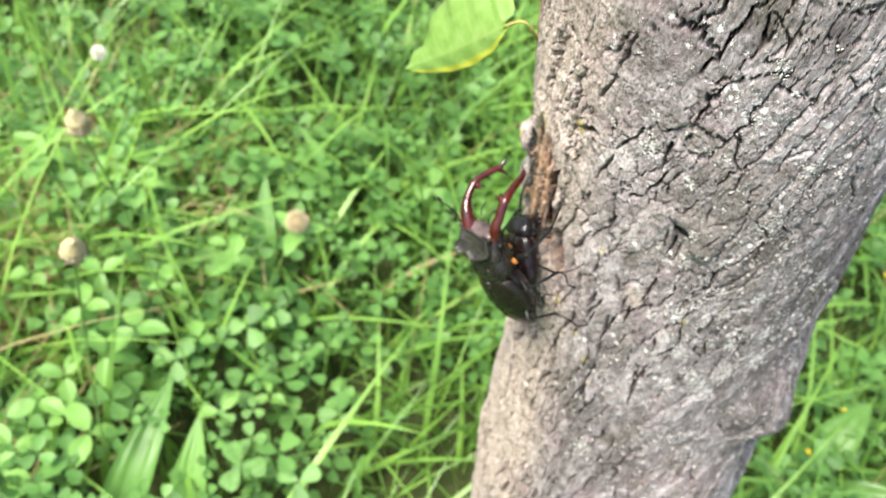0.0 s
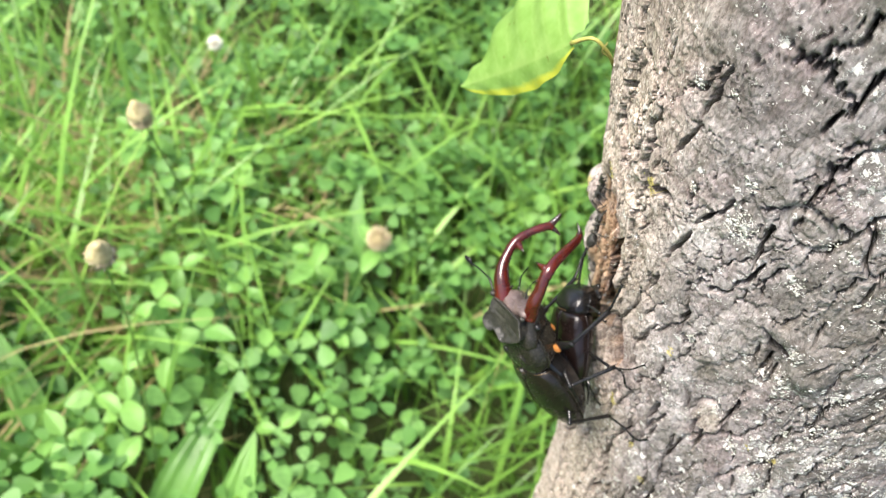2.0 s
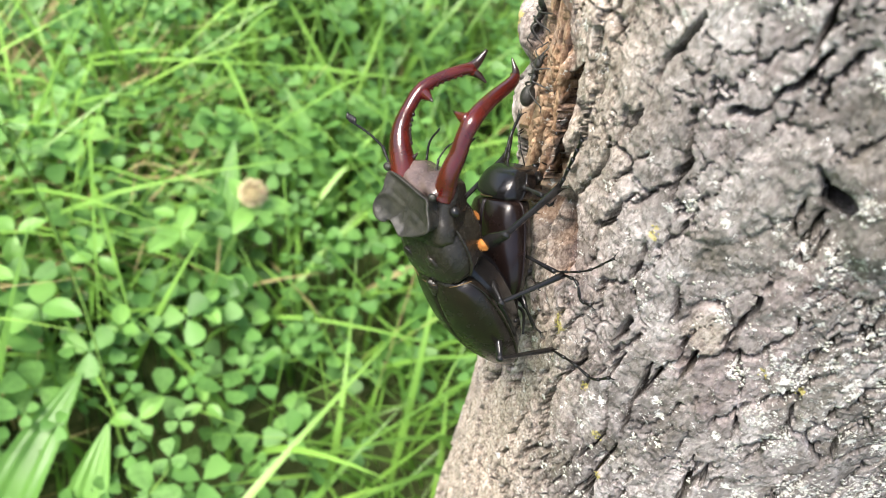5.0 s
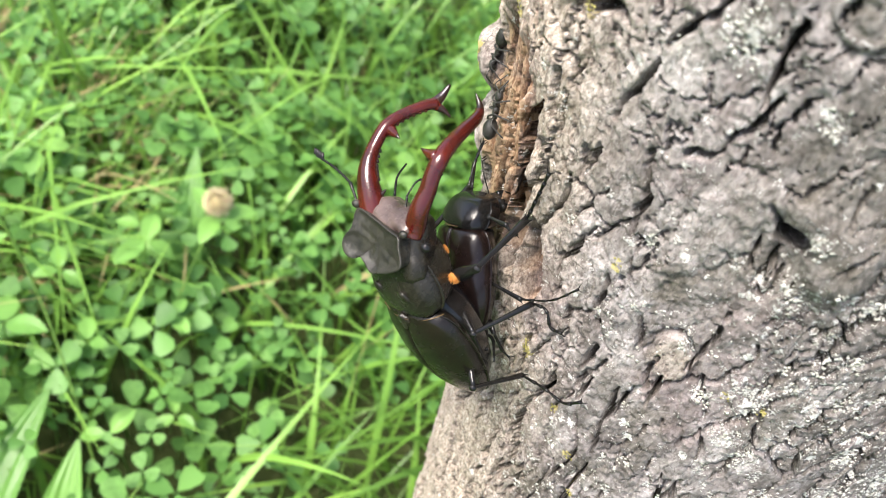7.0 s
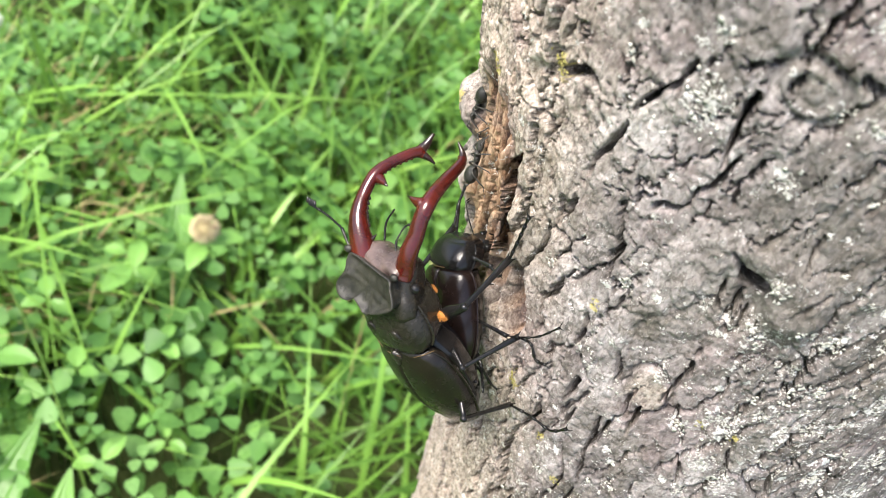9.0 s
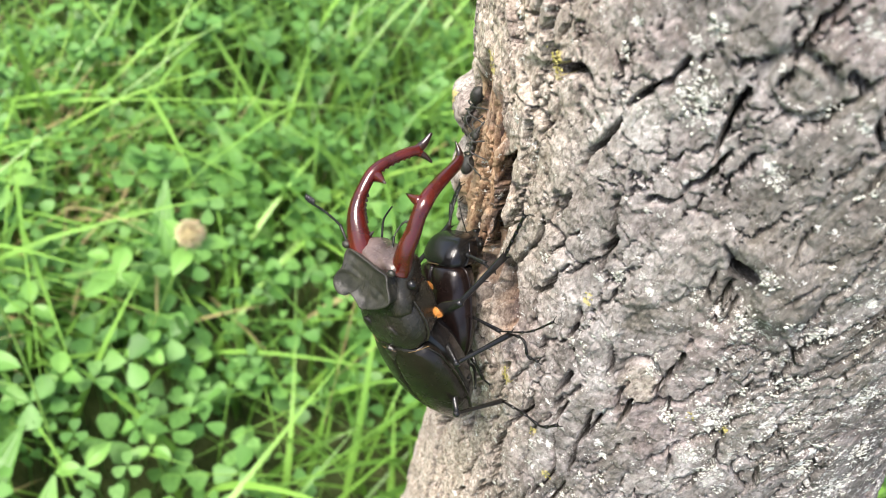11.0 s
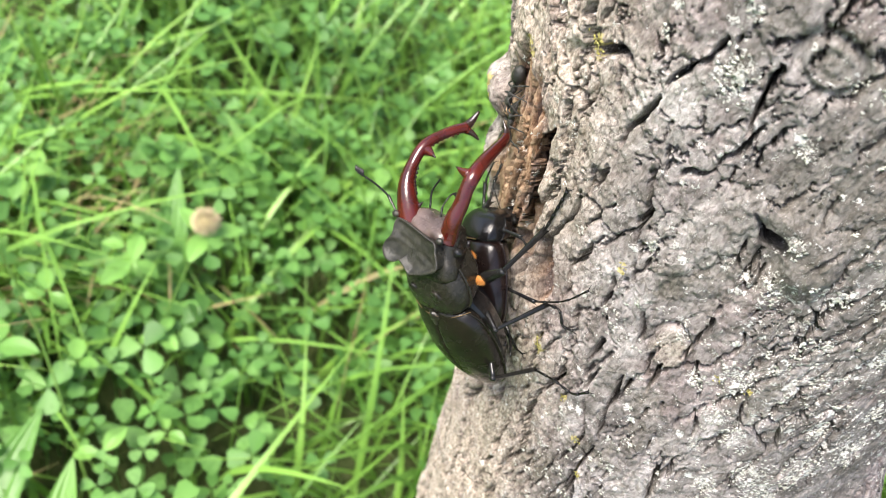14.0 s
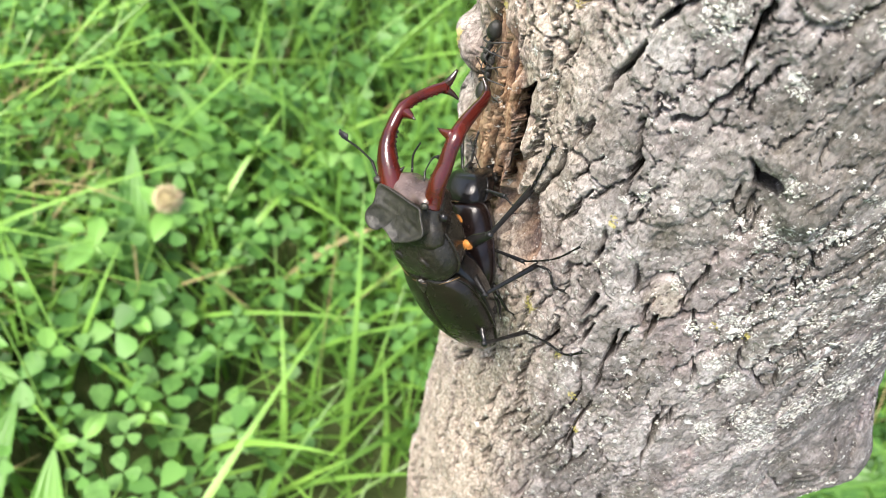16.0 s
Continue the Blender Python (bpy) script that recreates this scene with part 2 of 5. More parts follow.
def grid_mesh(name, co, rows, cols, close=False):
    """Quads over rows x cols points; close joins the last column to the first."""
    mesh = bpy.data.meshes.new(name)
    r, c = np.arange(rows - 1)[:, None], np.arange(cols if close else cols - 1)[None, :]
    n = (c + 1) % cols
    quads = np.stack([r * cols + c, r * cols + n, (r + 1) * cols + n, (r + 1) * cols + c], -1).reshape(-1, 4)
    fill(mesh, co.reshape(-1, 3), quads)
    return mesh


def fill(mesh, verts, faces, smooth=True):
    faces = np.asarray(faces)
    k = faces.shape[1]
    mesh.vertices.add(len(verts))
    mesh.vertices.foreach_set("co", np.asarray(verts, np.float32).ravel())
    mesh.loops.add(faces.size)
    mesh.loops.foreach_set("vertex_index", faces.astype(np.int32).ravel())
    mesh.polygons.add(len(faces))
    mesh.polygons.foreach_set("loop_start", np.arange(0, faces.size, k, dtype=np.int32))
    mesh.polygons.foreach_set("use_smooth", np.full(len(faces), smooth))
    mesh.update(calc_edges=True)
    mesh.validate()


def vertex_values(mesh, name, values):
    a = mesh.attributes.new(name, "FLOAT", "POINT")
    a.data.foreach_set("value", np.asarray(values, np.float32).ravel())


def part(name, bm, mat, parent=None, label=""):
    """Links a bmesh (or a mesh) as one mesh object under a thing or a part."""
    if isinstance(bm, bmesh.types.BMesh):
        mesh = bpy.data.meshes.new(name)
        bm.to_mesh(mesh)
        bm.free()
        for p in mesh.polygons:
            p.use_smooth = True
    else:
        mesh = bm
    if mat is not None and not mesh.materials:
        mesh.materials.append(mat)
    ob = new(name, mesh)
    ob.parent = parent
    if label:
        ob["label"] = label
    return ob


# ---- the ground: one sheet to the horizon, uneven near the tree ----
def ground():
    def axis(lo, hi):
        fine = np.arange(lo, hi, 0.03)
        far = np.array([0.3, 0.8, 2, 5, 12, 40, 150, 600, 2500])
        return np.concatenate([(lo - far)[::-1], fine, hi + far])

    x, y = np.meshgrid(axis(-1.6, 1.2), axis(-0.9, 1.9))
    z = ground_height(x, y)
    mesh = grid_mesh("ground", np.stack([x, y, z], -1), *x.shape)
    return tagged(part("ground", mesh, SOIL), "dark soil with thatch and short green growth of a meadow", "ground", kind="structure")


def ground_height(x, y):
    x, y = np.asarray(x, float), np.asarray(y, float)
    near = np.exp(-(x ** 2 + y ** 2) / 4)
    return (fbm(x * 3 + 40, y * 3 + 40, 3, 3) - 0.5) * 0.05 * near


ground()


# ---- the leaning trunk ----
def trunk_line(z):
    """Centre and radius of the trunk at the height z."""
    d = z - 0.45
    q = np.clip(d, -0.3, 0.4)
    cx = 0.016 - 0.2334 * d - 0.0825 * q * np.abs(q)
    cy = 0.0528 + 0.1151 * d - 0.0682 * q * np.abs(q)
    r = 0.066 - 0.0133 * q + 0.0314 * q * q + 0.045 * np.exp(-np.maximum(z, 0) / 0.07)
    return cx, cy, r


def on_trunk(angle, z, out=0.0):
    """A place on the trunk: angle in degrees round it (270 faces the camera), out metres off the bark."""
    cx, cy, r = trunk_line(np.float64(z))
    a = radians(angle)
    return Vector((cx + (r + out) * math.cos(a), cy + (r + out) * math.sin(a), z))


# cracks that run far, by stretch of the trunk: angle and height of the two ends
CRACKS_MIDDLE = [(242, .582, 248, .592), (248, .592, 249, .596), (242, .580, 237, .564), (248, .569, 253, .574), (253, .574, 258, .586), (231, .572, 228, .564),
                 (245, .568, 246, .555), (236, .560, 235, .553), (227, .546, 226, .535), (244, .540, 243, .529), (243, .529, 246, .526), (246, .526, 244, .515),
                 (247, .516, 245, .504), (263, .549, 262, .537), (262, .537, 261, .532), (252, .518, 251, .505), (251, .505, 251, .495), (257, .528, 257, .517),
                 (246, .502, 248, .489), (248, .489, 245, .476), (278, .5265, 285, .5250), (272, .538, 275, .547), (275, .547, 280, .554), (274, .518, 272, .508)]
CRACKS_SIDE = [(263, .556, 266, .566), (281, .564, 278, .553), (265, .566, 262, .572), (257, .597, 256, .591), (256, .591, 256, .582), (273, .568, 276, .573),
               (251, .537, 252, .530), (289, .562, 283, .552), (283, .552, 277, .548), (268, .505, 265, .489), (283, .515, 280, .502), (268, .519, 268, .509),
               (294, .537, 288, .529), (297, .519, 293, .506), (289, .573, 289, .560), (277, .549, 272, .535), (297, .531, 294, .513), (324, .517, 318, .505),
               (278, .598, 275, .587), (308, .603, 315, .580), (292, .629, 290, .620), (271, .642, 271, .631), (264, .634, 263, .625), (279, .643, 277, .633)]
CRACKS_LEFT = [(235, .491, 234, .476), (234, .476, 234, .460), (228, .466, 226, .449), (240, .510, 239, .498), (234, .485, 232, .468), (232, .468, 230, .443),
               (265, .504, 266, .477), (228, .457, 223, .430), (251, .492, 248, .460), (293, .459, 292, .434), (242, .620, 238, .604), (238, .604, 233, .591),
               (217, .600, 213, .585), (228, .615, 226, .604)]
# crusts of white lichen: angle, height, radius
CRUSTS = [(244.5, .5835, .0014), (251.8, .5906, .0040), (248.5, .5525, .0017), (269.6, .5582, .0033), (269.0, .5708, .0024), (265.1, .5863, .0024), (285.1, .5397, .0021),
          (271.0, .5337, .0046), (264.6, .5283, .0023), (270.6, .5222, .0031), (269.6, .5106, .0020), (234.2, .5430, .0013), (258.8, .5379, .0018), (254.2, .5548, .0011),
          (278.2, .5417, .0012), (239.8, .5898, .0011), (280.1, .5616, .0022), (282.8, .5497, .0021), (251.4, .6016, .0018), (222.1, .5617, .0009), (249.4, .5382, .0011)]
LOWER_CRUSTS = [(293.6, .5107, .0058), (302.4, .5163, .0058), (283.3, .5066, .0056), (274.7, .5175, .0033), (291.2, .5256, .0034), (301.7, .5291, .0042), (294.6, .5481, .0026),
                (275.8, .4982, .0036), (277.6, .6303, .0029), (235.8, .6118, .0017), (275.7, .6142, .0023), (287.5, .4991, .0060), (254.4, .4392, .0060), (316.5, .5513, .0042),
                (308.6, .6203, .0036), (293.2, .6016, .0032)]
YELLOWS = [(232.0, .5043, .0022), (244.7, .543, .0012), (228.2, .5780, .0022), (190.5, .535, .0028), (241, .497, .0013), (247, .489, .0014), (250, .478, .0012), (209.7, .5620, .0022), (274.0, .5317, .0010), (267.6, .5315, .0009)]


BARK_SHAPE = {}


def bark_out(angle, z):
    """How far the bark stands out from the trunk's round at a place."""
    i = min(np.searchsorted(BARK_SHAPE["z"], z), len(BARK_SHAPE["z"]) - 1)
    j = min(np.searchsorted(BARK_SHAPE["angle"], angle), len(BARK_SHAPE["angle"]) - 1)
    return float(BARK_SHAPE["out"][i, j])


def trunk_mesh():
    th = np.radians(np.concatenate([np.arange(150, 186, 1.0), np.arange(186, 316, 0.26), np.arange(316, 346, 0.6), np.arange(346, 510, 5.0)]))
    zs = np.concatenate([np.arange(-0.04, 0.27, 0.008), np.arange(0.27, 0.40, 0.0009), np.arange(0.40, 0.622, 0.0003), np.arange(0.622, 0.67, 0.0007), np.arange(0.67, 1.9, 0.02)])
    T, Z = np.meshgrid(th, zs)
    deg = np.degrees(T)
    cx, cy, r = trunk_line(Z)
    u, v = T * 0.066, Z

    def near(angle, z, ru, rv=None):
        """Distance from a place on the bark, in units of its radii."""
        return np.hypot((u - radians(angle) * 0.066) / ru, (v - z) / (rv or ru))

    # plates along the grain, which climbs to the right, more so on the broad side
    lean = (0.12 + 0.30 * step(222, 262, deg)) * (v - 0.53)
    wu = (fbm(u * 70, v * 45, 11, 3) - 0.5) * 0.0060
    wv = (fbm(u * 70 + 9, v * 50, 12, 3) - 0.5) * 0.0090
    jag = (fbm(u * 360, v * 260, 35, 4) - 0.5) * 0.0036
    jag2 = (fbm(u * 330 + 7, v * 280, 36, 4) - 0.5) * 0.0034
    a, b = u + wu - lean, v + wv
    du, dv = np.gradient(u, axis=1), np.gradient(v, axis=0)

    def network(su, sv, seed, half, share):
        """Cracks between plates: how open, a number for each plate, and how far a place is from its plate's border."""
        edge, plate, _ = worley((a + jag) * su, (b + jag2) * sv, seed)
        gv, gu = np.gradient(edge)
        gu, gv = np.abs(gu / du), np.abs(gv / dv)
        off = edge / (np.hypot(gu, gv) + 0.25 * su)
        along = gu / (gu + gv + 1e-6)
        torn_open = step(1 - share, 1 - share + 0.12, fbm(u * 95 + seed, v * 60, seed + 3, 3) + 0.34 * (along - 0.70))
        wide = half * (0.35 + 1.3 * fbm(u * 230, v * 150, seed + 5, 2)) * torn_open * (1 + 0.9 * step(248, 222, deg))
        return (1 - step(0.85, 1.12, off / (wide + 1e-7))) * (wide > 0.08 * half), plate, off

    deep, plate, off = network(118, 40, 21, 0.00036, 0.62)
    thin, small, _ = network(250, 100, 61, 0.00020, 0.52)
    whole = step(0.8, 1.2, near(268, 0.5685, 0.0085, 0.0080))
    deep, thin = deep * whole, thin * whole
    fibre = fbm((a + 0.4 * jag) * 500, b * 130, 34, 3) - 0.5
    lines = np.zeros_like(u)
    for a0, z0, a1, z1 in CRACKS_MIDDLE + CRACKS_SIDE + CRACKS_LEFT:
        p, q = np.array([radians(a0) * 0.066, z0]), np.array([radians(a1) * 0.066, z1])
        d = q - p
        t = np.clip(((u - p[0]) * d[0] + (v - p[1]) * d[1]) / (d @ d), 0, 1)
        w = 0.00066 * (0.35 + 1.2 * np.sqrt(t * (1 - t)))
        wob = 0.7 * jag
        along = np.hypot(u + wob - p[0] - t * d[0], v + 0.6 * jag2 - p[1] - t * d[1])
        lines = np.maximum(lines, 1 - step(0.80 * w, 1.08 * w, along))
    lumps = fbm(u * 20, v * 13, 41, 3) - 0.5
    swell = fbm(u * 62, v * 38, 42, 3) - 0.5
    # each plate is domed and tilted, its edge crisp
    dome = step(0.0, 0.0011, off) - 0.6
    tilt = (np.mod(plate * 7.3, 1) - 0.5) * np.clip(off, 0, 0.003) * 0.5
    rough = np.maximum(step(248, 222, deg), 0.6 * step(0.50, 0.45, v))
    scaly = 0.35 + 0.75 * rough
    out = lumps * 0.0024 + swell * 0.0004 + (plate - 0.5) * 0.0010 * scaly + (small - 0.5) * 0.00040 * scaly + dome * 0.00022 + 0.5 * tilt
    out = out + fibre * 0.0006 * scaly + (fbm(u * 420, v * 330, 43, 3) - 0.5) * 0.00042 + 0.00030 * step(0.52, 0.58, fbm(u * 260, v * 170, 45, 4)) + 0.00022 * step(0.50, 0.55, fbm(u * 520, v * 360, 46, 3)) + (fbm(u * 1000, v * 850, 44, 2) - 0.5) * 0.00022
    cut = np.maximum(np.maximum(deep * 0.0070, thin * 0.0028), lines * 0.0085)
    # scaly bulges and hollows of the lower bole, flare towards the foot
    out = out + 0.0100 * np.exp(-(near(322, 0.478, 0.020, 0.014) + 1.6 * swell) ** 2) - 0.005 * np.exp(-near(338, 0.510, 0.012, 0.010) ** 2)
    out = out - 0.0055 * np.exp(-near(338, 0.432, 0.016, 0.014) ** 2) + 0.004 * np.exp(-near(300, 0.42, 0.02, 0.02) ** 2)
    out = out + 0.0065 * step(0.425, 0.335, v) * np.exp(-((deg - 193) / 32) ** 2) + 0.0016 * np.exp(-((deg - 194) / 16) ** 2) * step(0.54, 0.56, v)
    # the torn strip: bare tan wood, with a deep gap along its edge
    torn = fbm((u - 0.16 * (v - 0.53)) * 800, v * 60, 46, 4)
    strip = step(1.15, 0.80, np.hypot((u - radians(208.5) * 0.066 - 0.10 * (v - 0.53)) / 0.0150, (v - 0.533) / 0.030) + (fbm(u * 300, v * 120, 44, 3) - 0.5) * 0.5)
    out = out * (1 - 0.6 * strip) - strip * (0.0016 + 0.0038 * (0.62 - torn) * step(0.40, 0.60, fbm(u * 200, v * 60, 50, 2)) - 0.0022 * (torn - 0.5))
    along = np.clip((v - 0.512) / (0.5565 - 0.512), 0, 1)
    gap_u = radians(221.2) * 0.066 - 0.0012 + 0.0045 * step(0.80, 1.05, along) + (fbm(v * 300, v * 0 + 2, 47, 3) - 0.5) * 0.0016
    gap = (1 - step(0.75, 1.1, np.abs(u - gap_u) / (0.00005 + 0.0026 * np.sin(np.pi * along) ** 0.7))) * (along > 0) * (along < 1)
    out = out + 0.0022 * strip * np.exp(-((u - gap_u + 0.0028) / 0.0022) ** 2)
    pocket = 1 - step(0.6, 1.1, near(219.5, 0.518, 0.0035, 0.007))
    hollow = 1 - step(0.6, 1.15, near(226.5, 0.5215, 0.0046, 0.0115) + (fbm(u * 260, v * 180, 53, 3) - 0.5) * 0.8)
    out = out - pocket * 0.009 - hollow * 0.006
    cut = cut * (1 - 0.5 * strip) * (1 - gap)
    # grey knob beyond the strip, a snag where a twig broke off
    out = out + 0.0042 * np.exp(-(near(190, 0.5350, 0.0070, 0.0050) + 1.5 * swell) ** 4) + 0.003 * np.exp(-near(192, 0.519, 0.006, 0.006) ** 4)
    # knot hole with its swollen lip, ringed scars
    k = near(266.3, 0.5680, 0.0031, 0.0026) + (fbm(u * 500, v * 500, 48, 2) - 0.5) * 0.25
    hole = 1 - step(0.75, 1.05, k)
    cut = cut * (1 - hole)
    out = out - 0.0018 * np.exp(-near(266.5, 0.5640, 0.003, 0.0035) ** 4)
    out = out + 0.0020 * np.exp(-(near(266, 0.5735, 0.005, 0.0032)) ** 2) + 0.0024 * np.exp(-(near(272.5, 0.568, 0.0055, 0.007)) ** 4)
    for ang, z, ru, rv in ((263, 0.600, 0.0055, 0.0045), (226, 0.571, 0.0048, 0.0042)):
        n = near(ang, z, ru, rv)
        ring = np.exp(-((n - 1) / 0.16) ** 2)
        inside = 1 - step(0.85, 1.0, n)
        out = out * (1 - 0.7 * inside) - ring * 0.0012 + 0.0002 * inside * np.sin(n * 12)
    oval = near(257.6, 0.5325, 0.0042, 0.0058) + (fbm(u * 400, v * 400, 49, 2) - 0.5) * 0.4
    out = out * (0.5 + 0.5 * step(0.9, 1.05, oval)) + 0.0002 * (1 - step(0.85, 1.1, oval)) - 0.0013 * np.exp(-((oval - 1.1) / 0.1) ** 2) * (v > 0.53)
    # drifts of lichen, crusts where they crowd
    values = {}
    drift = 0.02 + 0.26 * step(0.48, 0.74, fbm(u * 45, v * 36, 51, 4)) * (0.30 + 0.70 * step(245, 285, deg))
    for ang, z, rad in CRUSTS + LOWER_CRUSTS:
        n = near(ang, z, rad) + (fbm(u * 330, v * 330, 52, 3) - 0.5) * 1.1
        drift = np.maximum(drift, 0.80 * (1 - step(0.35, 1.25, n)))
    values["lichen"] = np.clip(drift * step(190, 230, deg) + 0.02, 0, 1)
    yel = np.zeros_like(u)
    for ang, z, rad in YELLOWS:
        yel = np.maximum(yel, np.exp(-near(ang, z, rad, rad * 1.3) ** 2))
    values["yellow"] = yel * step(0.35, 0.6, fbm(u * 900, v * 900, 58, 3))
    values["plate"] = 0.30 * plate + 0.20 * small + 0.5 * fbm(u * 25, v * 18, 59, 3)
    values["tan"] = np.clip(strip + pocket + 0.8 * hollow, 0, 1) * (0.65 + 0.35 * step(0.30, 0.45, fbm(u * 110, v * 70, 61, 3)))
    values["torn"] = torn - 0.14 * hollow
    # where the cracks' shade is painted in, weaker on the torn strip
    values["crack_shade"] = np.clip(np.maximum(np.maximum(deep, lines), 0.8 * thin), 0, 1) * (1 - 0.7 * strip)
    green = np.exp(-near(262, 0.560, 0.016, 0.016) ** 2) + np.exp(-near(276, 0.585, 0.014, 0.022) ** 2) + 0.8 * np.exp(-near(292, 0.560, 0.012, 0.03) ** 2)
    values["algae"] = np.clip(green * (0.3 + 1.2 * fbm(u * 120, v * 90, 63, 3)), 0, 1)
    values["warm"] = np.clip(step(250, 218, deg) * (deg < 330) * (0.70 + 1.0 * (fbm(u * 60, v * 40, 60, 3) - 0.4) + 0.35 * step(0.50, 0.44, v)) + 0.55 * (1 - step(0.7, 1.1, oval)), 0, 1)
    values["warm"] = values["warm"] * (1 - 0.85 * np.clip(strip + pocket, 0, 1)) * (1 - 0.7 * step(200, 192, deg) * step(0.50, 0.52, v))
    rr = r + out
    co = np.stack([cx + rr * np.cos(T), cy + rr * np.sin(T), Z], -1)
    # cracks, gap and hole run into the wood
    inward = np.stack([-np.cos(T), -np.sin(T), 0 * T], -1)
    co = co + cut[..., None] * inward + gap[..., None] * np.array([0.0022, 0.0175, 0.004]) + (hole * 0.016)[..., None] * np.array([0.1, 0.95, -0.3])
    BARK_SHAPE.update(angle=deg[0], z=zs, out=out)
    mesh = grid_mesh("trunk", co, len(zs), len(th), True)
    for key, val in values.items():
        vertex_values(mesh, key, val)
    return mesh


tree = tagged(new("pear_tree"), "leaning pear tree with grey scaly lichen-spotted bark", "tree")
part("trunk", trunk_mesh(), BARK, tree)


# ---- lichen on the bark: small lobed flakes, in crusts and scattered ----
def lichen_material(name, a, b):
    m, nt, p = material(name, 0.9, 0.1)
    v = coords(nt)
    r = nt.nodes.new("ShaderNodeNewGeometry").outputs["Random Per Island"]
    col = ramp(nt, r, [(0.0, a), (1.0, b)])
    n = noise_tex(nt, v, 2600.0, 4.0)
    nt.links.new(mix(nt, 1.0, col, ramp(nt, n, [(0.3, (0.72, 0.72, 0.68)), (0.65, (1.1, 1.1, 1.1))]), "MULTIPLY"), p.inputs["Base Color"])
    bump(nt, p, n, 0.8, 0.0006)
    return m


LICHEN = lichen_material("pale_crust_lichen", (0.40, 0.40, 0.355), (0.68, 0.68, 0.63))
YELLOW_LICHEN = lichen_material("yellow_lichen", (0.30, 0.27, 0.08), (0.48, 0.44, 0.17))


def flake(rng, angle, z, size, up=0.0):
    """A small lobed, slightly domed flake lying on the bark."""
    p = np.array(on_trunk(angle, z, bark_out(angle, z) - 0.00015 + up))
    a = radians(angle)
    n = np.array([math.cos(a), math.sin(a), 0.0]) + np.array([rng.gauss(0, 0.18) for _ in range(3)])
    n = n / np.linalg.norm(n)
    e1 = np.cross(n, [0.1, 0.2, 1.0])
    e1 = e1 / np.linalg.norm(e1)
    e2 = np.cross(n, e1)
    k, turn = 9, rng.uniform(0, 6.3)
    ang = np.arange(k) * 2 * np.pi / k + turn
    rad = size * np.array([rng.uniform(0.75, 1.35) if i % 2 else rng.uniform(0.3, 0.8) for i in range(k)])
    lift = np.array([rng.uniform(0.0, 0.18) for _ in range(k)])
    rim = p + rad[:, None] * (np.cos(ang)[:, None] * e1 + np.sin(ang)[:, None] * e2) + n * size * lift[:, None]
    foot = p + 0.7 * rad[:, None] * (np.cos(ang)[:, None] * e1 + np.sin(ang)[:, None] * e2) - n * size * 0.4
    v = np.vstack([rim, foot, p + n * size * 0.12])
    f = []
    for i in range(k):
        j = (i + 1) % k
        f += [(2 * k, i, j), (i, k + i, k + j), (i, k + j, j)]
    return v, np.array(f)


def lichens():
    rng = random.Random(31)
    for mat, name, label, spots, n, small in ((LICHEN, "lichen", "crust of pale grey-green lichen on the bark", CRUSTS + LOWER_CRUSTS, 13.0, 0.00025), (YELLOW_LICHEN, "lichen", "patch of yellow lichen on the bark", YELLOWS, 12.0, 0.00020)):
        for ang, z, rad in spots:
            v, f, count = [], [], 0
            for _ in range(int(n * (rad / 0.001) ** 1.35)):
                d, a = rad * rng.random() ** 0.6 * rng.uniform(0.6, 1.25), rng.uniform(0, 6.3)
                fv, ff = flake(rng, ang + math.degrees(d * math.cos(a) / 0.066), z + 1.2 * d * math.sin(a), small * rng.uniform(0.5, 1.9), rng.uniform(0, 0.0003))
                v.append(fv)
                f.append(ff + count)
                count += len(fv)
            m = bpy.data.meshes.new(name)
            fill(m, np.concatenate(v), np.concatenate(f))
            tagged(part(name, m, mat), label, "lichen", "lichens on the trunk")
    v, f, count = [], [], 0
    for _ in range(1700):
        ang, z = rng.uniform(224, 332), rng.uniform(0.33, 0.640)
        crowd = float(fbm(np.float64(radians(ang) * 0.066 * 55), np.float64(z * 45), 77, 3)) + 0.16 * (ang - 270) / 45 - 0.35 * max(0.0, z - 0.53)
        if crowd < rng.uniform(0.44, 0.74):
            continue
        spread = 0.00045 + 0.0018 * rng.random() ** 3
        for _ in range(int(3 + 11000 * spread * rng.uniform(0.6, 1.0))):
            a, r = rng.uniform(0, 6.3), spread * rng.random() ** 0.7
            fv, ff = flake(rng, ang + math.degrees(r * math.cos(a) / 0.066), z + 1.2 * r * math.sin(a), 0.00034 * rng.uniform(0.4, 1.5), rng.uniform(-0.0001, 0.0002))
            v.append(fv)
            f.append(ff + count)
            count += len(fv)
    m = bpy.data.meshes.new("lichen_flecks")
    fill(m, np.concatenate(v), np.concatenate(f))
    tagged(part("lichen_flecks", m, LICHEN), "pale lichen flecks strewn over the bark", "lichen", kind="stuff")


lichens()


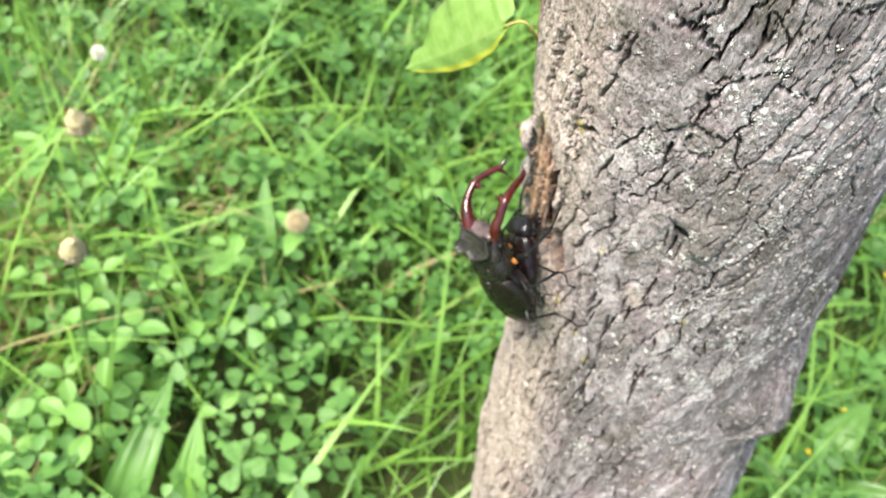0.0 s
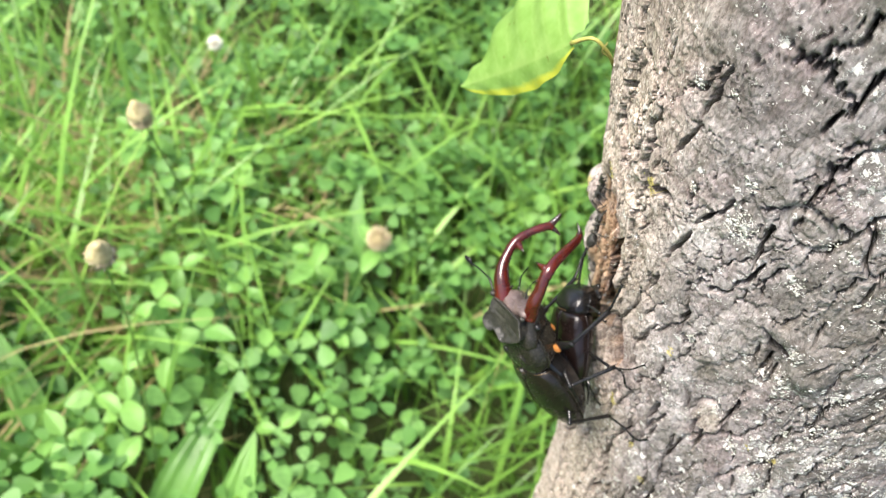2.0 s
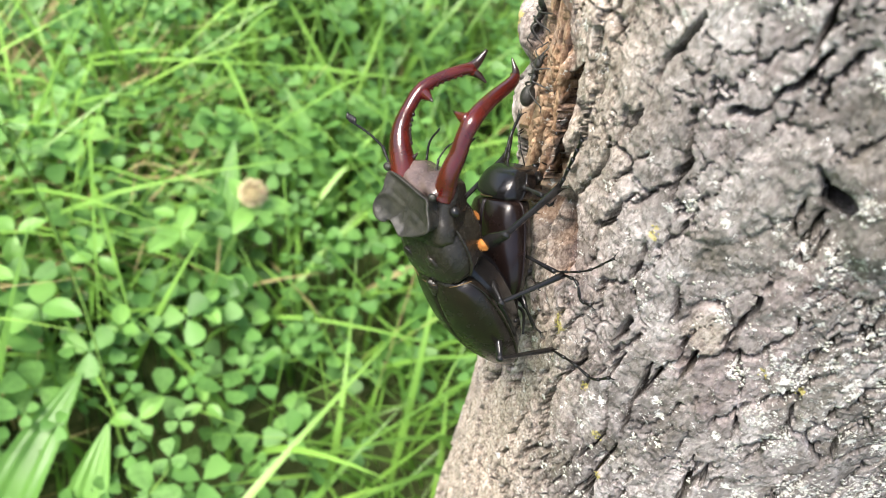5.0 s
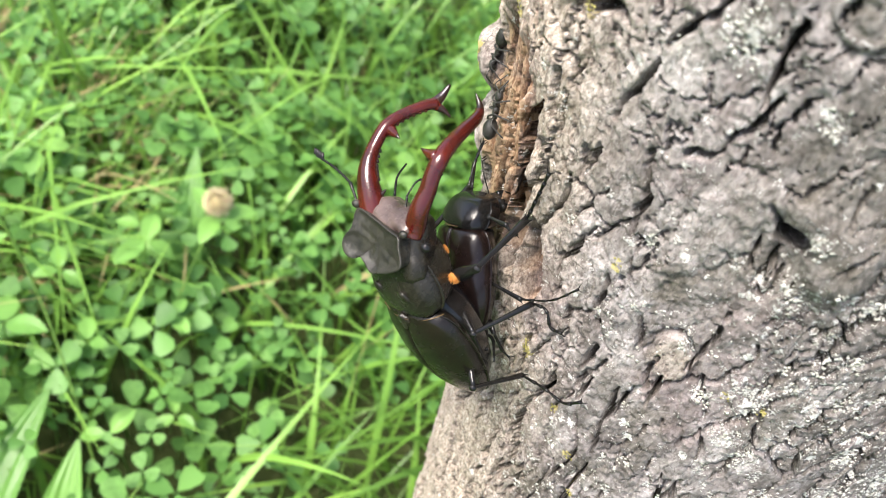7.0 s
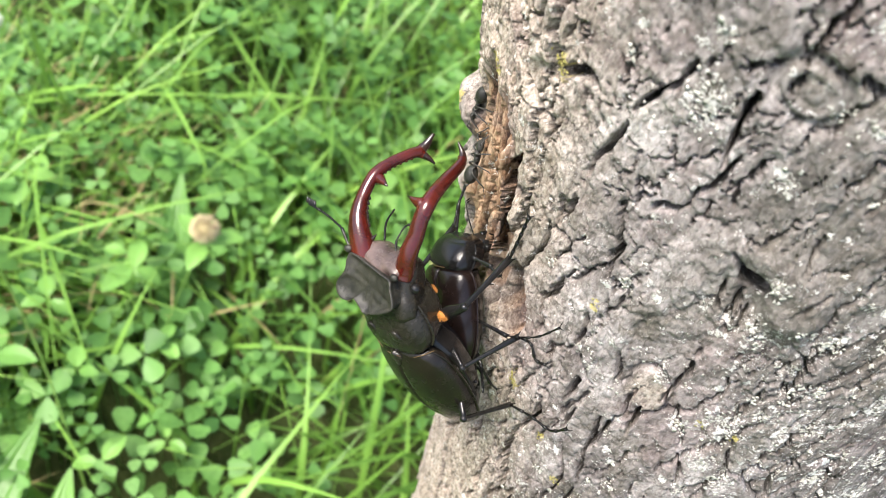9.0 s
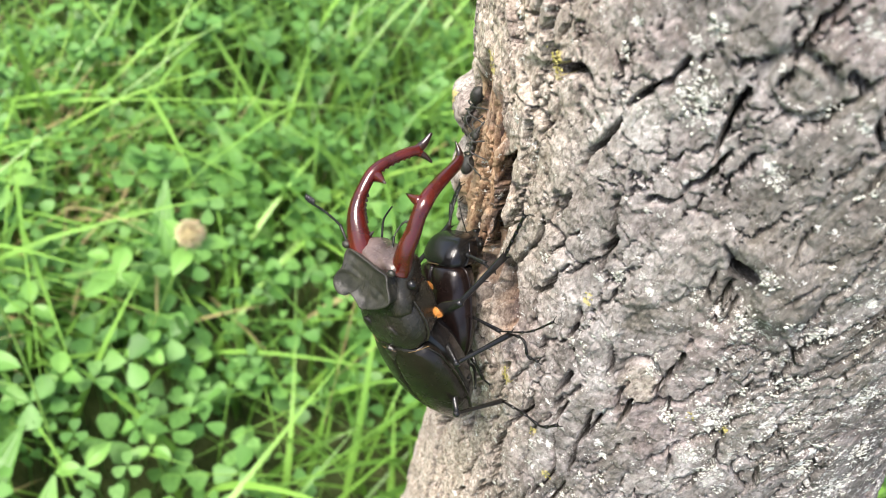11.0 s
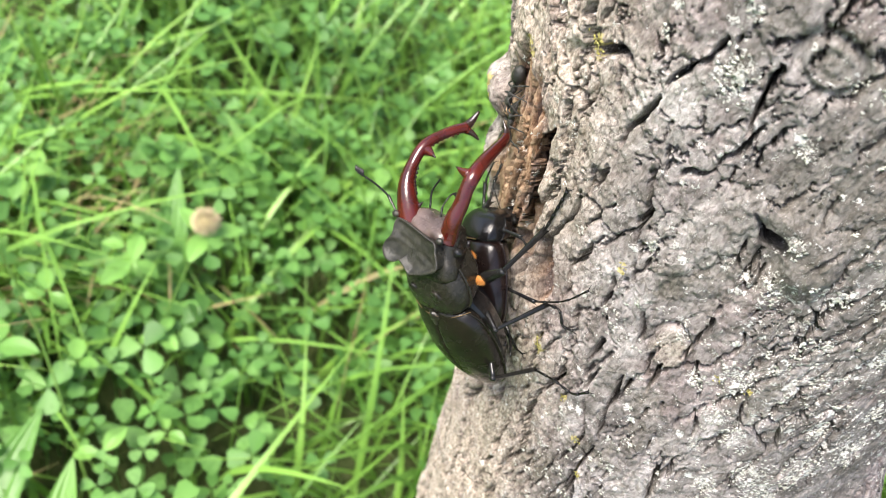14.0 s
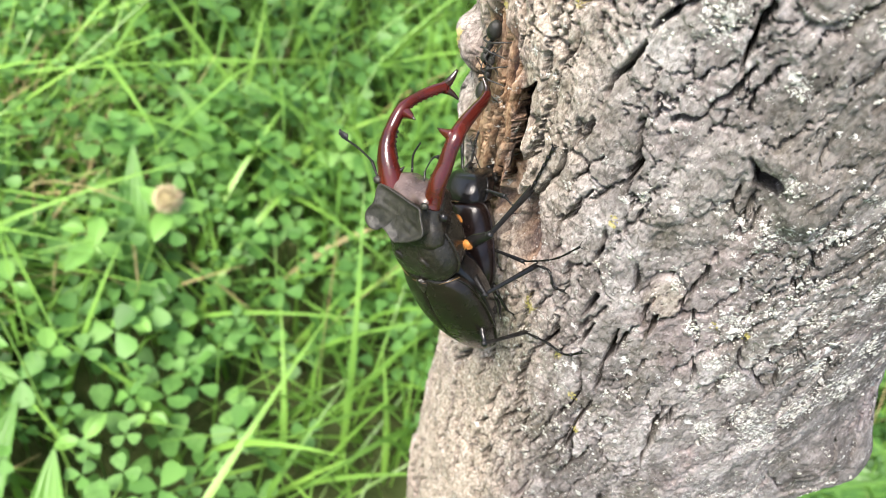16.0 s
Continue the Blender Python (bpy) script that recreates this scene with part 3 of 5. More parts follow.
# ---- meadow ----
def clover_template(rng, folded=0.25):
    """One trefoil of unit leaflet length in the plane z = 0, stalk end at the origin."""
    verts, faces = [], []
    for k in range(3):
        a = 2 * math.pi * k / 3 + rng.uniform(-0.12, 0.12)
        lift = rng.uniform(-0.1, 0.3)
        prof = [(0.04, 0.0), (0.35, 0.26), (0.7, 0.41), (0.95, 0.30), (0.98, 0.0)]
        base = len(verts)
        for s, w in prof:
            for side in ((0,) if w == 0 else (-1, 0, 1)):
                x, y, z = s if side or w == 0 or s < 0.9 else s * 0.97, side * w, lift * s + abs(side) * w * folded
                verts.append((x * math.cos(a) - y * math.sin(a), x * math.sin(a) + y * math.cos(a), z))
        for q in ((0, 1, 2), (0, 2, 3), (1, 4, 5), (1, 5, 2), (2, 5, 6), (2, 6, 3), (4, 7, 8), (4, 8, 5), (5, 8, 9), (5, 9, 6), (7, 10, 8), (8, 10, 9)):
            faces.append([base + i for i in q])
    return np.array(verts), np.array(faces)


def stalk(p0, p1, r0, r1, bow, seg=4, sides=3):
    """A thin bent tube of triangles from p0 to p1."""
    t = np.linspace(0, 1, seg + 1)
    line = p0 + (p1 - p0) * t[:, None] + bow * (4 * t * (1 - t))[:, None]
    w = r0 + (r1 - r0) * t
    ang = np.arange(sides) * 2 * np.pi / sides
    ring = np.stack([np.cos(ang), np.sin(ang), 0 * ang], -1)
    v = (line[:, None] + w[:, None, None] * ring[None]).reshape(-1, 3)
    f = []
    for i in range(seg):
        for j in range(sides):
            a, b = i * sides + j, i * sides + (j + 1) % sides
            f += [(a, b, b + sides), (a, b + sides, a + sides)]
    return v, np.array(f)


def turned(v, yaw, tilt, tilt_dir):
    c, s = math.cos(yaw), math.sin(yaw)
    v = v @ np.array([[c, s, 0], [-s, c, 0], [0, 0, 1]])
    ax = np.array([math.cos(tilt_dir), math.sin(tilt_dir), 0])
    k = np.array([[0, 0, ax[1]], [0, 0, -ax[0]], [-ax[1], ax[0], 0]])
    m = np.eye(3) + math.sin(tilt) * k + (1 - math.cos(tilt)) * (k @ k)
    return v @ m.T


def blade(rng, base, height, width, lean, way, droop, seg=6):
    """A tapering, folded, drooping strip."""
    t = np.linspace(0, 1, seg + 1)
    out = lean * t + droop * t ** 2.5
    up = t * (1 - 0.35 * droop * t)
    side = np.array([-math.sin(way), math.cos(way), 0])
    fwd = np.array([math.cos(way), math.sin(way), 0])
    line = base + height * (out[:, None] * fwd + up[:, None] * np.array([0, 0, 1]))
    w = width * np.minimum(1, 0.55 + 1.6 * t) * (1 - t ** 2.2) * 0.5 + 0.00012
    fold = fwd * -0.25
    twist = rng.uniform(-0.8, 0.8)
    s2 = side[None] * np.cos(twist * t)[:, None] + fwd[None] * np.sin(twist * t)[:, None]
    v = np.stack([line - w[:, None] * s2, line + w[:, None] * fold, line + w[:, None] * s2], 1).reshape(-1, 3)
    f = []
    for i in range(seg):
        for j in (0, 1):
            a = i * 3 + j
            f += [(a, a + 1, a + 4), (a, a + 4, a + 3)]
    return v, np.array(f)


class Heap:
    """Gathers small meshes into one."""

    def __init__(self):
        self.v, self.f, self.n = [], [], 0

    def put(self, v, f):
        self.v.append(v)
        self.f.append(f + self.n)
        self.n += len(v)

    def mesh(self, name):
        m = bpy.data.meshes.new(name)
        fill(m, np.concatenate(self.v), np.concatenate(self.f))
        return m


def clear_of_trunk(x, y):
    return math.hypot(x - 0.115, y + 0.0) > 0.125


def sparse(x, y):
    """How bare the sward is at a place: hollows between the tufts."""
    bare = 0.65 * (x < -0.75)
    for hx, hy, r, share in ((-0.245, 0.045, 0.09, 0.75), (-0.287, 0.484, 0.075, 0.75), (-0.60, 0.47, 0.12, 0.65), (-0.03, 0.20, 0.06, 0.6), (-0.15, 0.09, 0.06, 0.6), (-0.32, 0.36, 0.05, 0.6), (-0.46, 0.19, 0.07, 0.5), (0.37, 0.50, 0.07, 0.5)):
        bare = max(bare, share * math.exp(-((x - hx) ** 2 + (y - hy) ** 2) / r ** 2))
    return bare


def meadow():
    rng = random.Random(5)
    templates = [clover_template(rng, rng.uniform(0.1, 0.4)) for _ in range(10)]
    singles = []
    for v, f in templates:
        m = bpy.data.meshes.new("clover_leaf")
        fill(m, v, f)
        m.materials.append(CLOVER_ONE)
        singles.append(m)
    clover, grass, dry, picked = Heap(), Heap(), Heap(), []
    n = 0
    while n < 12000:
        x, y = rng.uniform(-1.25, 0.75), rng.uniform(-0.45, 1.45)
        dense = float(fbm(np.float64(x * 5 + 11), np.float64(y * 5 + 3), 61, 3))
        if not clear_of_trunk(x, y) or dense < rng.uniform(0.22, 0.50) or rng.random() < sparse(x, y):
            continue
        n += 1
        g = float(ground_height(x, y))
        h = 0.018 + 0.062 * rng.random() ** 0.8 + 0.16 * max(0, dense - 0.45)
        size = rng.choice((0.0085, 0.0105, 0.0130, 0.0160)) * rng.uniform(0.8, 1.3)
        kind = rng.randrange(10)
        v, f = templates[kind]
        top = np.array([x + rng.uniform(-0.01, 0.01), y + rng.uniform(-0.01, 0.01), g + h])
        yaw, tilt, way = rng.uniform(0, 6.3), rng.uniform(0, 0.75), rng.uniform(0, 6.3)
        if len(picked) < 300 and -0.42 < x < 0.0 and 0.02 < y < 0.45 and h > 0.05:
            m = Matrix.Rotation(tilt, 4, (math.cos(way), math.sin(way), 0)) @ Matrix.Rotation(yaw, 4, "Z")
            picked.append((singles[kind], Matrix.Translation(top) @ m @ Matrix.Scale(size, 4)))
        else:
            clover.put(turned(v * size, yaw, tilt, way) + top, f)
        v, f = stalk(np.array([x, y, g - 0.003]), top, 0.0007, 0.0005, np.array([rng.uniform(-0.006, 0.006), rng.uniform(-0.006, 0.006), 0]), 3)
        clover.put(v, f)
    for i in range(32000):
        if i < 21000:
            x, y = rng.uniform(-1.35, 0.85), rng.uniform(-0.5, 1.6)
        else:
            a, d = rng.uniform(0, 6.3), 0.9 + 3.6 * rng.random() ** 1.8
            x, y = d * math.cos(a), d * math.sin(a) + 0.4
        if not clear_of_trunk(x, y):
            continue
        g = float(ground_height(x, y))
        tall = float(fbm(np.float64(x * 4 + 31), np.float64(y * 4), 71, 2))
        if tall < rng.uniform(0.20, 0.62) or rng.random() < 0.8 * sparse(x, y):
            continue
        h = rng.uniform(0.05, 0.13) + 0.16 * max(0.0, tall - 0.44) * rng.random() ** 2 * 4
        wide = rng.choice((0.0016, 0.0022, 0.0030, 0.0042, 0.0062))
        v, f = blade(rng, np.array([x, y, g - 0.004]), h, wide, rng.uniform(0.05, 0.6), rng.uniform(0, 6.3), rng.uniform(0.0, 0.9))
        (dry if rng.random() < 0.05 else grass).put(v, f)
    for i in range(1500):
        x, y = rng.gauss(-0.46, 0.07), rng.gauss(0.20, 0.08)
        g = float(ground_height(x, y))
        v, f = blade(rng, np.array([x, y, g + rng.uniform(0.0, 0.03)]), rng.uniform(0.04, 0.09), 0.0034, rng.uniform(0.8, 1.8), rng.uniform(0, 6.3), 0.2, 4)
        (dry if rng.random() < 0.45 else grass).put(v, f)
    # tall broad blades, arching over
    for i in range(420):
        x, y = rng.uniform(-0.75, 0.55), rng.uniform(-0.02, 0.95)
        if not clear_of_trunk(x, y):
            continue
        g = float(ground_height(x, y))
        v, f = blade(rng, np.array([x, y, g - 0.004]), rng.uniform(0.10, 0.21), rng.uniform(0.0045, 0.0085), rng.uniform(0.05, 0.5), rng.uniform(0, 6.3), rng.uniform(0.2, 1.2), 9)
        grass.put(v, f)
    patch = tagged(part("clover_patch", clover.mesh("clover_patch"), CLOVER), "dense low green clover covering the meadow soil", "clover", kind="stuff")
    for mesh, m in picked:
        ob = new("clover_leaf", mesh)
        ob.parent = patch
        ob.matrix_world = m
    tagged(part("meadow_grass", grass.mesh("meadow_grass"), GRASS), "bright green meadow grass blades between the clover", "grass", kind="stuff")
    tagged(part("dry_grass", dry.mesh("dry_grass"), DRY), "straw-coloured dry grass blades lying in the meadow", "grass", kind="stuff")


meadow()


# ---- shapes for bodies and limbs (millimetres in, metres out) ----
def spline(points, n):
    """Points along a smooth curve through the given ones."""
    p = np.asarray(points, float)
    if len(p) == 2:
        return p[0] + (p[1] - p[0]) * np.linspace(0, 1, n)[:, None]
    q = np.vstack([2 * p[0] - p[1], p, 2 * p[-1] - p[-2]])
    out = []
    for s in np.linspace(0, len(p) - 1, n):
        i = min(int(s), len(p) - 2)
        t = s - i
        a, b, c, d = q[i], q[i + 1], q[i + 2], q[i + 3]
        out.append(0.5 * (2 * b + (c - a) * t + (2 * a - 5 * b + 4 * c - d) * t * t + (3 * b - a - 3 * c + d) * t ** 3))
    return np.array(out)


class Shape:
    """Collects quads and triangles, each with a material slot."""

    def __init__(self):
        self.v, self.f, self.m = [], [], []

    def rings(self, rings, slot=0, close=True, caps=True):
        n0, k = len(self.v), len(rings[0])
        for ring in rings:
            self.v += [tuple(p) for p in ring]
        for i in range(len(rings) - 1):
            for j in range(k if close else k - 1):
                a, b = n0 + i * k + j, n0 + i * k + (j + 1) % k
                self.f.append((a, b, b + k, a + k))
                self.m.append(slot if not callable(slot) else slot(i / (len(rings) - 1)))
        if caps and close:
            for start, flip in ((n0, True), (n0 + (len(rings) - 1) * k, False)):
                face = list(range(start, start + k))
                self.f.append(tuple(reversed(face)) if flip else tuple(face))
                self.m.append(slot if not callable(slot) else slot(0.0 if flip else 1.0))

    def tube(self, points, radii, sides=10, n=None, flat=1.0, slot=0, wave=0.0):
        n = n or max(4, 5 * (len(points) - 1))
        line = spline(points, n)
        rad = np.interp(np.linspace(0, 1, n), np.linspace(0, 1, len(radii)), radii)
        tang = np.gradient(line, axis=0)
        tang /= np.linalg.norm(tang, axis=1)[:, None] + 1e-12
        up = np.array([0.13, 0.21, 0.97])
        rings = []
        side = np.cross(tang[0], up)
        for i in range(n):
            side = side - tang[i] * (side @ tang[i])
            side = side / (np.linalg.norm(side) + 1e-12)
            other = np.cross(tang[i], side)
            ang = np.linspace(0, 2 * np.pi, sides, endpoint=False)
            r = rad[i] * (1 + wave * np.sin(i * 2.1))
            rings.append(line[i] + r * (np.cos(ang)[:, None] * side + flat * np.sin(ang)[:, None] * other))
        self.rings(rings, slot)

    def ball(self, centre, radii, turn=None, seg=14, slot=0):
        rings = []
        for i in range(1, seg):
            a = math.pi * i / seg
            ang = np.linspace(0, 2 * np.pi, seg * 2 - 8, endpoint=False)
            p = np.stack([np.sin(a) * np.cos(ang), 0 * ang - np.cos(a), np.sin(a) * np.sin(ang)], -1) * np.array(radii)
            rings.append((p @ np.array(turn).T if turn is not None else p) + np.array(centre))
        self.rings(rings, slot)

    def cone(self, base, tip, radius, sides=7, slot=0, bend=(0, 0, 0)):
        b, t = np.array(base, float), np.array(tip, float)
        self.tube([b, (b + t) / 2 + np.array(bend), t], [radius, radius * 0.55, radius * 0.06], sides, 6, slot=slot)

    def mesh(self, name, mats, scale=0.001):
        mesh = bpy.data.meshes.new(name)
        mesh.from_pydata([tuple(c * scale for c in p) for p in self.v], [], self.f)
        for m in mats:
            mesh.materials.append(m)
        mesh.polygons.foreach_set("material_index", self.m)
        mesh.polygons.foreach_set("use_smooth", [True] * len(self.f))
        mesh.update()
        return mesh


def piece(name, shape, mats, parent, label=""):
    return part(name, shape.mesh(name, mats if isinstance(mats, (list, tuple)) else [mats]), None, parent, label)


def shell(table, n=40, k=22, x0=-1.0, x1=1.0, power=2.2, under=True, ripple=None):
    """Rings of a body. table rows: y, half width, top z, side z, bottom z. x0, x1: which share of the width."""
    t = np.array(table, float)
    ys = spline(t, n)
    rings = []
    for y, w, zt, zs, zb in ys:
        w = max(w, 0.05)
        ring = []
        for s in np.linspace(x1, x0, k):
            h = (1 - min(1, abs(s)) ** power) ** (1 / power)
            ring.append([s * w, y, zs + (zt - zs) * h])
        if under:
            for s in np.linspace(x0, x1, k):
                h = (1 - min(1, abs(s)) ** power) ** (1 / power)
                ring.append([s * w * 0.985, y, zs - 0.25 + (zb - zs) * h])
        rings.append(np.array(ring))
    if ripple:
        rings = [np.array([ripple(np.array(p)) for p in ring]) for ring in rings]
    return rings


# ---- chitin ----
def chitin(name, colour, other, rough, grain, depth, coat=0.0, dust=0.0):
    m, nt, b = material(name, rough, 0.34)
    v = coords(nt)
    n = noise_tex(nt, v, 180.0, 4.0)
    col = ramp(nt, n, [(0.35, colour), (0.7, other)])
    pits = add(nt, "ShaderNodeTexVoronoi", Scale=grain)
    nt.links.new(v, pits.inputs["Vector"])
    if dust:
        d = ramp(nt, noise_tex(nt, v, 900.0, 5.0, 0.7), [(0.45, (0, 0, 0)), (0.75, (1, 1, 1))])
        col = mix(nt, maths(nt, "MULTIPLY", d, dust), col, (0.12, 0.115, 0.09))
    nt.links.new(col, b.inputs["Base Color"])
    wear = ramp(nt, noise_tex(nt, v, 420.0, 4.0), [(0.3, (rough * 0.75,) * 3), (0.7, (min(1, rough * 1.35),) * 3)])
    nt.links.new(wear, b.inputs["Roughness"])
    b.inputs["Coat Weight"].default_value = coat
    b.inputs["Coat Roughness"].default_value = 0.12
    h = maths(nt, "ADD", pits.outputs["Distance"], maths(nt, "MULTIPLY", noise_tex(nt, v, 2600.0, 3.0), 0.6))
    bump(nt, b, h, depth, 0.0004)
    return m


WING_CASE = chitin("brown_wing_case", (0.005, 0.0042, 0.0033), (0.010, 0.0075, 0.005), 0.23, 8000.0, 0.08, 0.0, 0.04)
FEMALE_CASE = chitin("dark_red_brown_wing_case", (0.006, 0.0040, 0.0036), (0.010, 0.0055, 0.0045), 0.22, 3800.0, 0.06, 0.0)
BLACK = chitin("black_chitin", (0.005, 0.005, 0.005), (0.010, 0.0095, 0.009), 0.17, 3600.0, 0.06, 0.0)
DULL = chitin("dull_grainy_chitin", (0.010, 0.0098, 0.0085), (0.024, 0.023, 0.018), 0.31, 9000.0, 0.26, 0.0, 0.30)
NECK = chitin("matt_black_chitin", (0.008, 0.0072, 0.0055), (0.018, 0.016, 0.011), 0.24, 9000.0, 0.16, 0.0, 0.10)
ANTLER = chitin("chestnut_chitin", (0.026, 0.0032, 0.0024), (0.062, 0.0075, 0.0050), 0.15, 3800.0, 0.05, 0.35)
ANTLER_DARK = chitin("black_antler_tip", (0.010, 0.006, 0.005), (0.02, 0.01, 0.008), 0.22, 2600.0, 0.12, 0.4)
FACE = chitin("brownish_pink_chitin", (0.025, 0.017, 0.015), (0.12, 0.088, 0.078), 0.24, 3000.0, 0.12, 0.0, 0.1)


def tuft_material():
    m, nt, b = material("orange_hair", 0.6, 0.3)
    r = nt.nodes.new("ShaderNodeNewGeometry").outputs["Random Per Island"]
    nt.links.new(ramp(nt, r, [(0.0, (0.30, 0.11, 0.02)), (1.0, (0.58, 0.26, 0.06))]), b.inputs["Base Color"])
    return m


HAIR = tuft_material()
GOLD = chitin("golden_brown_fringe", (0.06, 0.035, 0.012), (0.20, 0.12, 0.04), 0.6, 5000.0, 0.8)


def tuft(name, parent, centre, radii, way, count, length, seed):
    """A patch of short hairs."""
    rng = random.Random(seed)
    s = Shape()
    s.ball(centre, [r * 0.85 for r in radii], seg=10)
    for _ in range(count):
        d = Vector((rng.gauss(0, 1), rng.gauss(0, 1), rng.gauss(0, 1))).normalized()
        b = np.array(centre) + np.array(d) * np.array(radii) * 0.8
        t = b + (np.array(d) * 0.7 + np.array(way) * 0.8 + np.array([rng.gauss(0, 0.2) for _ in range(3)])) * length
        s.tube([b, t], [0.045, 0.02], 3, 2)
    return piece(name, s, HAIR, parent, "tuft of orange hair")


def leg(parent, name, joints, thick, mat, spines=3, seed=1):
    """Thigh, shin and beaded foot with claws. joints: hip, knee, ankle, then points along the foot."""
    rng = random.Random(seed)
    j = [np.array(p, float) for p in joints]
    s = Shape()
    s.tube([j[0], j[0] * 0.5 + j[1] * 0.5, j[1]], [thick * 0.85, thick * 1.12, thick * 0.62], 12, 12, 0.72)
    s.ball(j[1], (thick * 0.66,) * 3, seg=9)
    thigh = piece(name, s, mat, parent)
    s = Shape()
    s.tube([j[1], j[1] * 0.6 + j[2] * 0.4, j[2]], [thick * 0.40, thick * 0.42, thick * 0.60], 10, 14, 0.8)
    axis = j[2] - j[1]
    for i in range(spines):
        p = j[1] + axis * (0.35 + 0.6 * (i + 1) / (spines + 1))
        side = np.cross(axis, [rng.uniform(-1, 1) for _ in range(3)])
        side = side / np.linalg.norm(side)
        s.cone(p + side * thick * 0.3, p + side * thick * 1.0 + axis * 0.05, thick * 0.16, 5)
    for side in (-1, 1):
        q = np.cross(axis, [0.2, 0.3, 0.9])
        q = q / np.linalg.norm(q) * side
        s.cone(j[2] + q * thick * 0.3, j[2] + q * thick * 0.8 + axis / np.linalg.norm(axis) * thick * 0.9, thick * 0.2, 5)
    piece("shin", s, mat, thigh)
    s = Shape()
    foot = spline(j[2:], 26)
    for a, b in zip(range(0, 25, 5), range(5, 26, 5)):
        seg = foot[a:b + 1]
        s.tube([seg[0], seg[2], seg[-1]], [thick * 0.16, thick * 0.22, thick * 0.32], 7, 6)
    end, way = foot[-1], foot[-1] - foot[-4]
    way = way / np.linalg.norm(way)
    q = np.cross(way, [0.3, 0.4, 0.85])
    q = q / np.linalg.norm(q)
    for side in (-1, 1):
        s.tube([end, end + way * 0.6 + q * side * 0.5, end + way * 1.0 + q * side * 0.9 - np.array([0, 0, 0.4])], [thick * 0.14, thick * 0.1, 0.03], 5, 6)
    piece("foot", s, mat, thigh)
    return thigh


def eye(parent, at, r):
    s = Shape()
    s.ball(at, (r, r, r), seg=10)
    return piece("eye", s, BLACK, parent, "glossy black compound eye")


def antenna(parent, points, r=0.22, plates=4):
    """Elbowed feeler: long first joint, beads, comb of plates at the end."""
    s = Shape()
    p = [np.array(q, float) for q in points]
    s.tube([p[0], (p[0] + p[1]) / 2, p[1]], [r * 0.8, r * 0.9, r * 1.25], 7, 8)
    beads = spline(p[1:], 9)
    for a, b in zip(beads[:-1], beads[1:]):
        s.tube([a, (a + b) / 2, b], [r * 0.55, r * 0.75, r * 0.95], 6, 4)
    way = beads[-1] - beads[-3]
    way = way / np.linalg.norm(way)
    across = np.cross(way, [0.64, 0.66, 0.35])
    across = across / np.linalg.norm(across)
    for i in range(plates):
        q = beads[-1] - way * (i * 0.55 - 0.3)
        s.tube([q, q + across * 0.6 + way * 0.3, q + across * 1.15 + way * 0.65], [r * 0.9, r * 1.1, r * 0.6], 6, 5)
    return piece("antenna", s, BLACK, parent)


# ---- the male stag beetle ----
# millimetres; x to its right, y ahead, z to its back; origin between thorax and wing cases
MALE_AT = Matrix(((0.7393, -0.6343, -0.2262, -0.06384), (-0.3531, -0.0792, -0.9322, -0.00511), (0.5734, 0.769, -0.2826, 0.51193), (0, 0, 0, 1)))


def wing_case(side, table, name, parent, mat, groove=0.35):
    def ripple(p):
        near = abs(p[0])
        p[2] -= groove * math.exp(-(near / 0.35) ** 2)
        return p

    s = Shape()
    a, b = (0.012, 1.0) if side > 0 else (-1.0, -0.012)
    s.rings(shell(table, 44, 18, a, b, 2.3, True, ripple))
    s.tube([(side * (w + 0.05), y, zs - 0.1) for y, w, zt, zs, zb in table], [0.16] + [0.26] * (len(table) - 2) + [0.14], 7, 50)
    return piece(name, s, mat, parent)


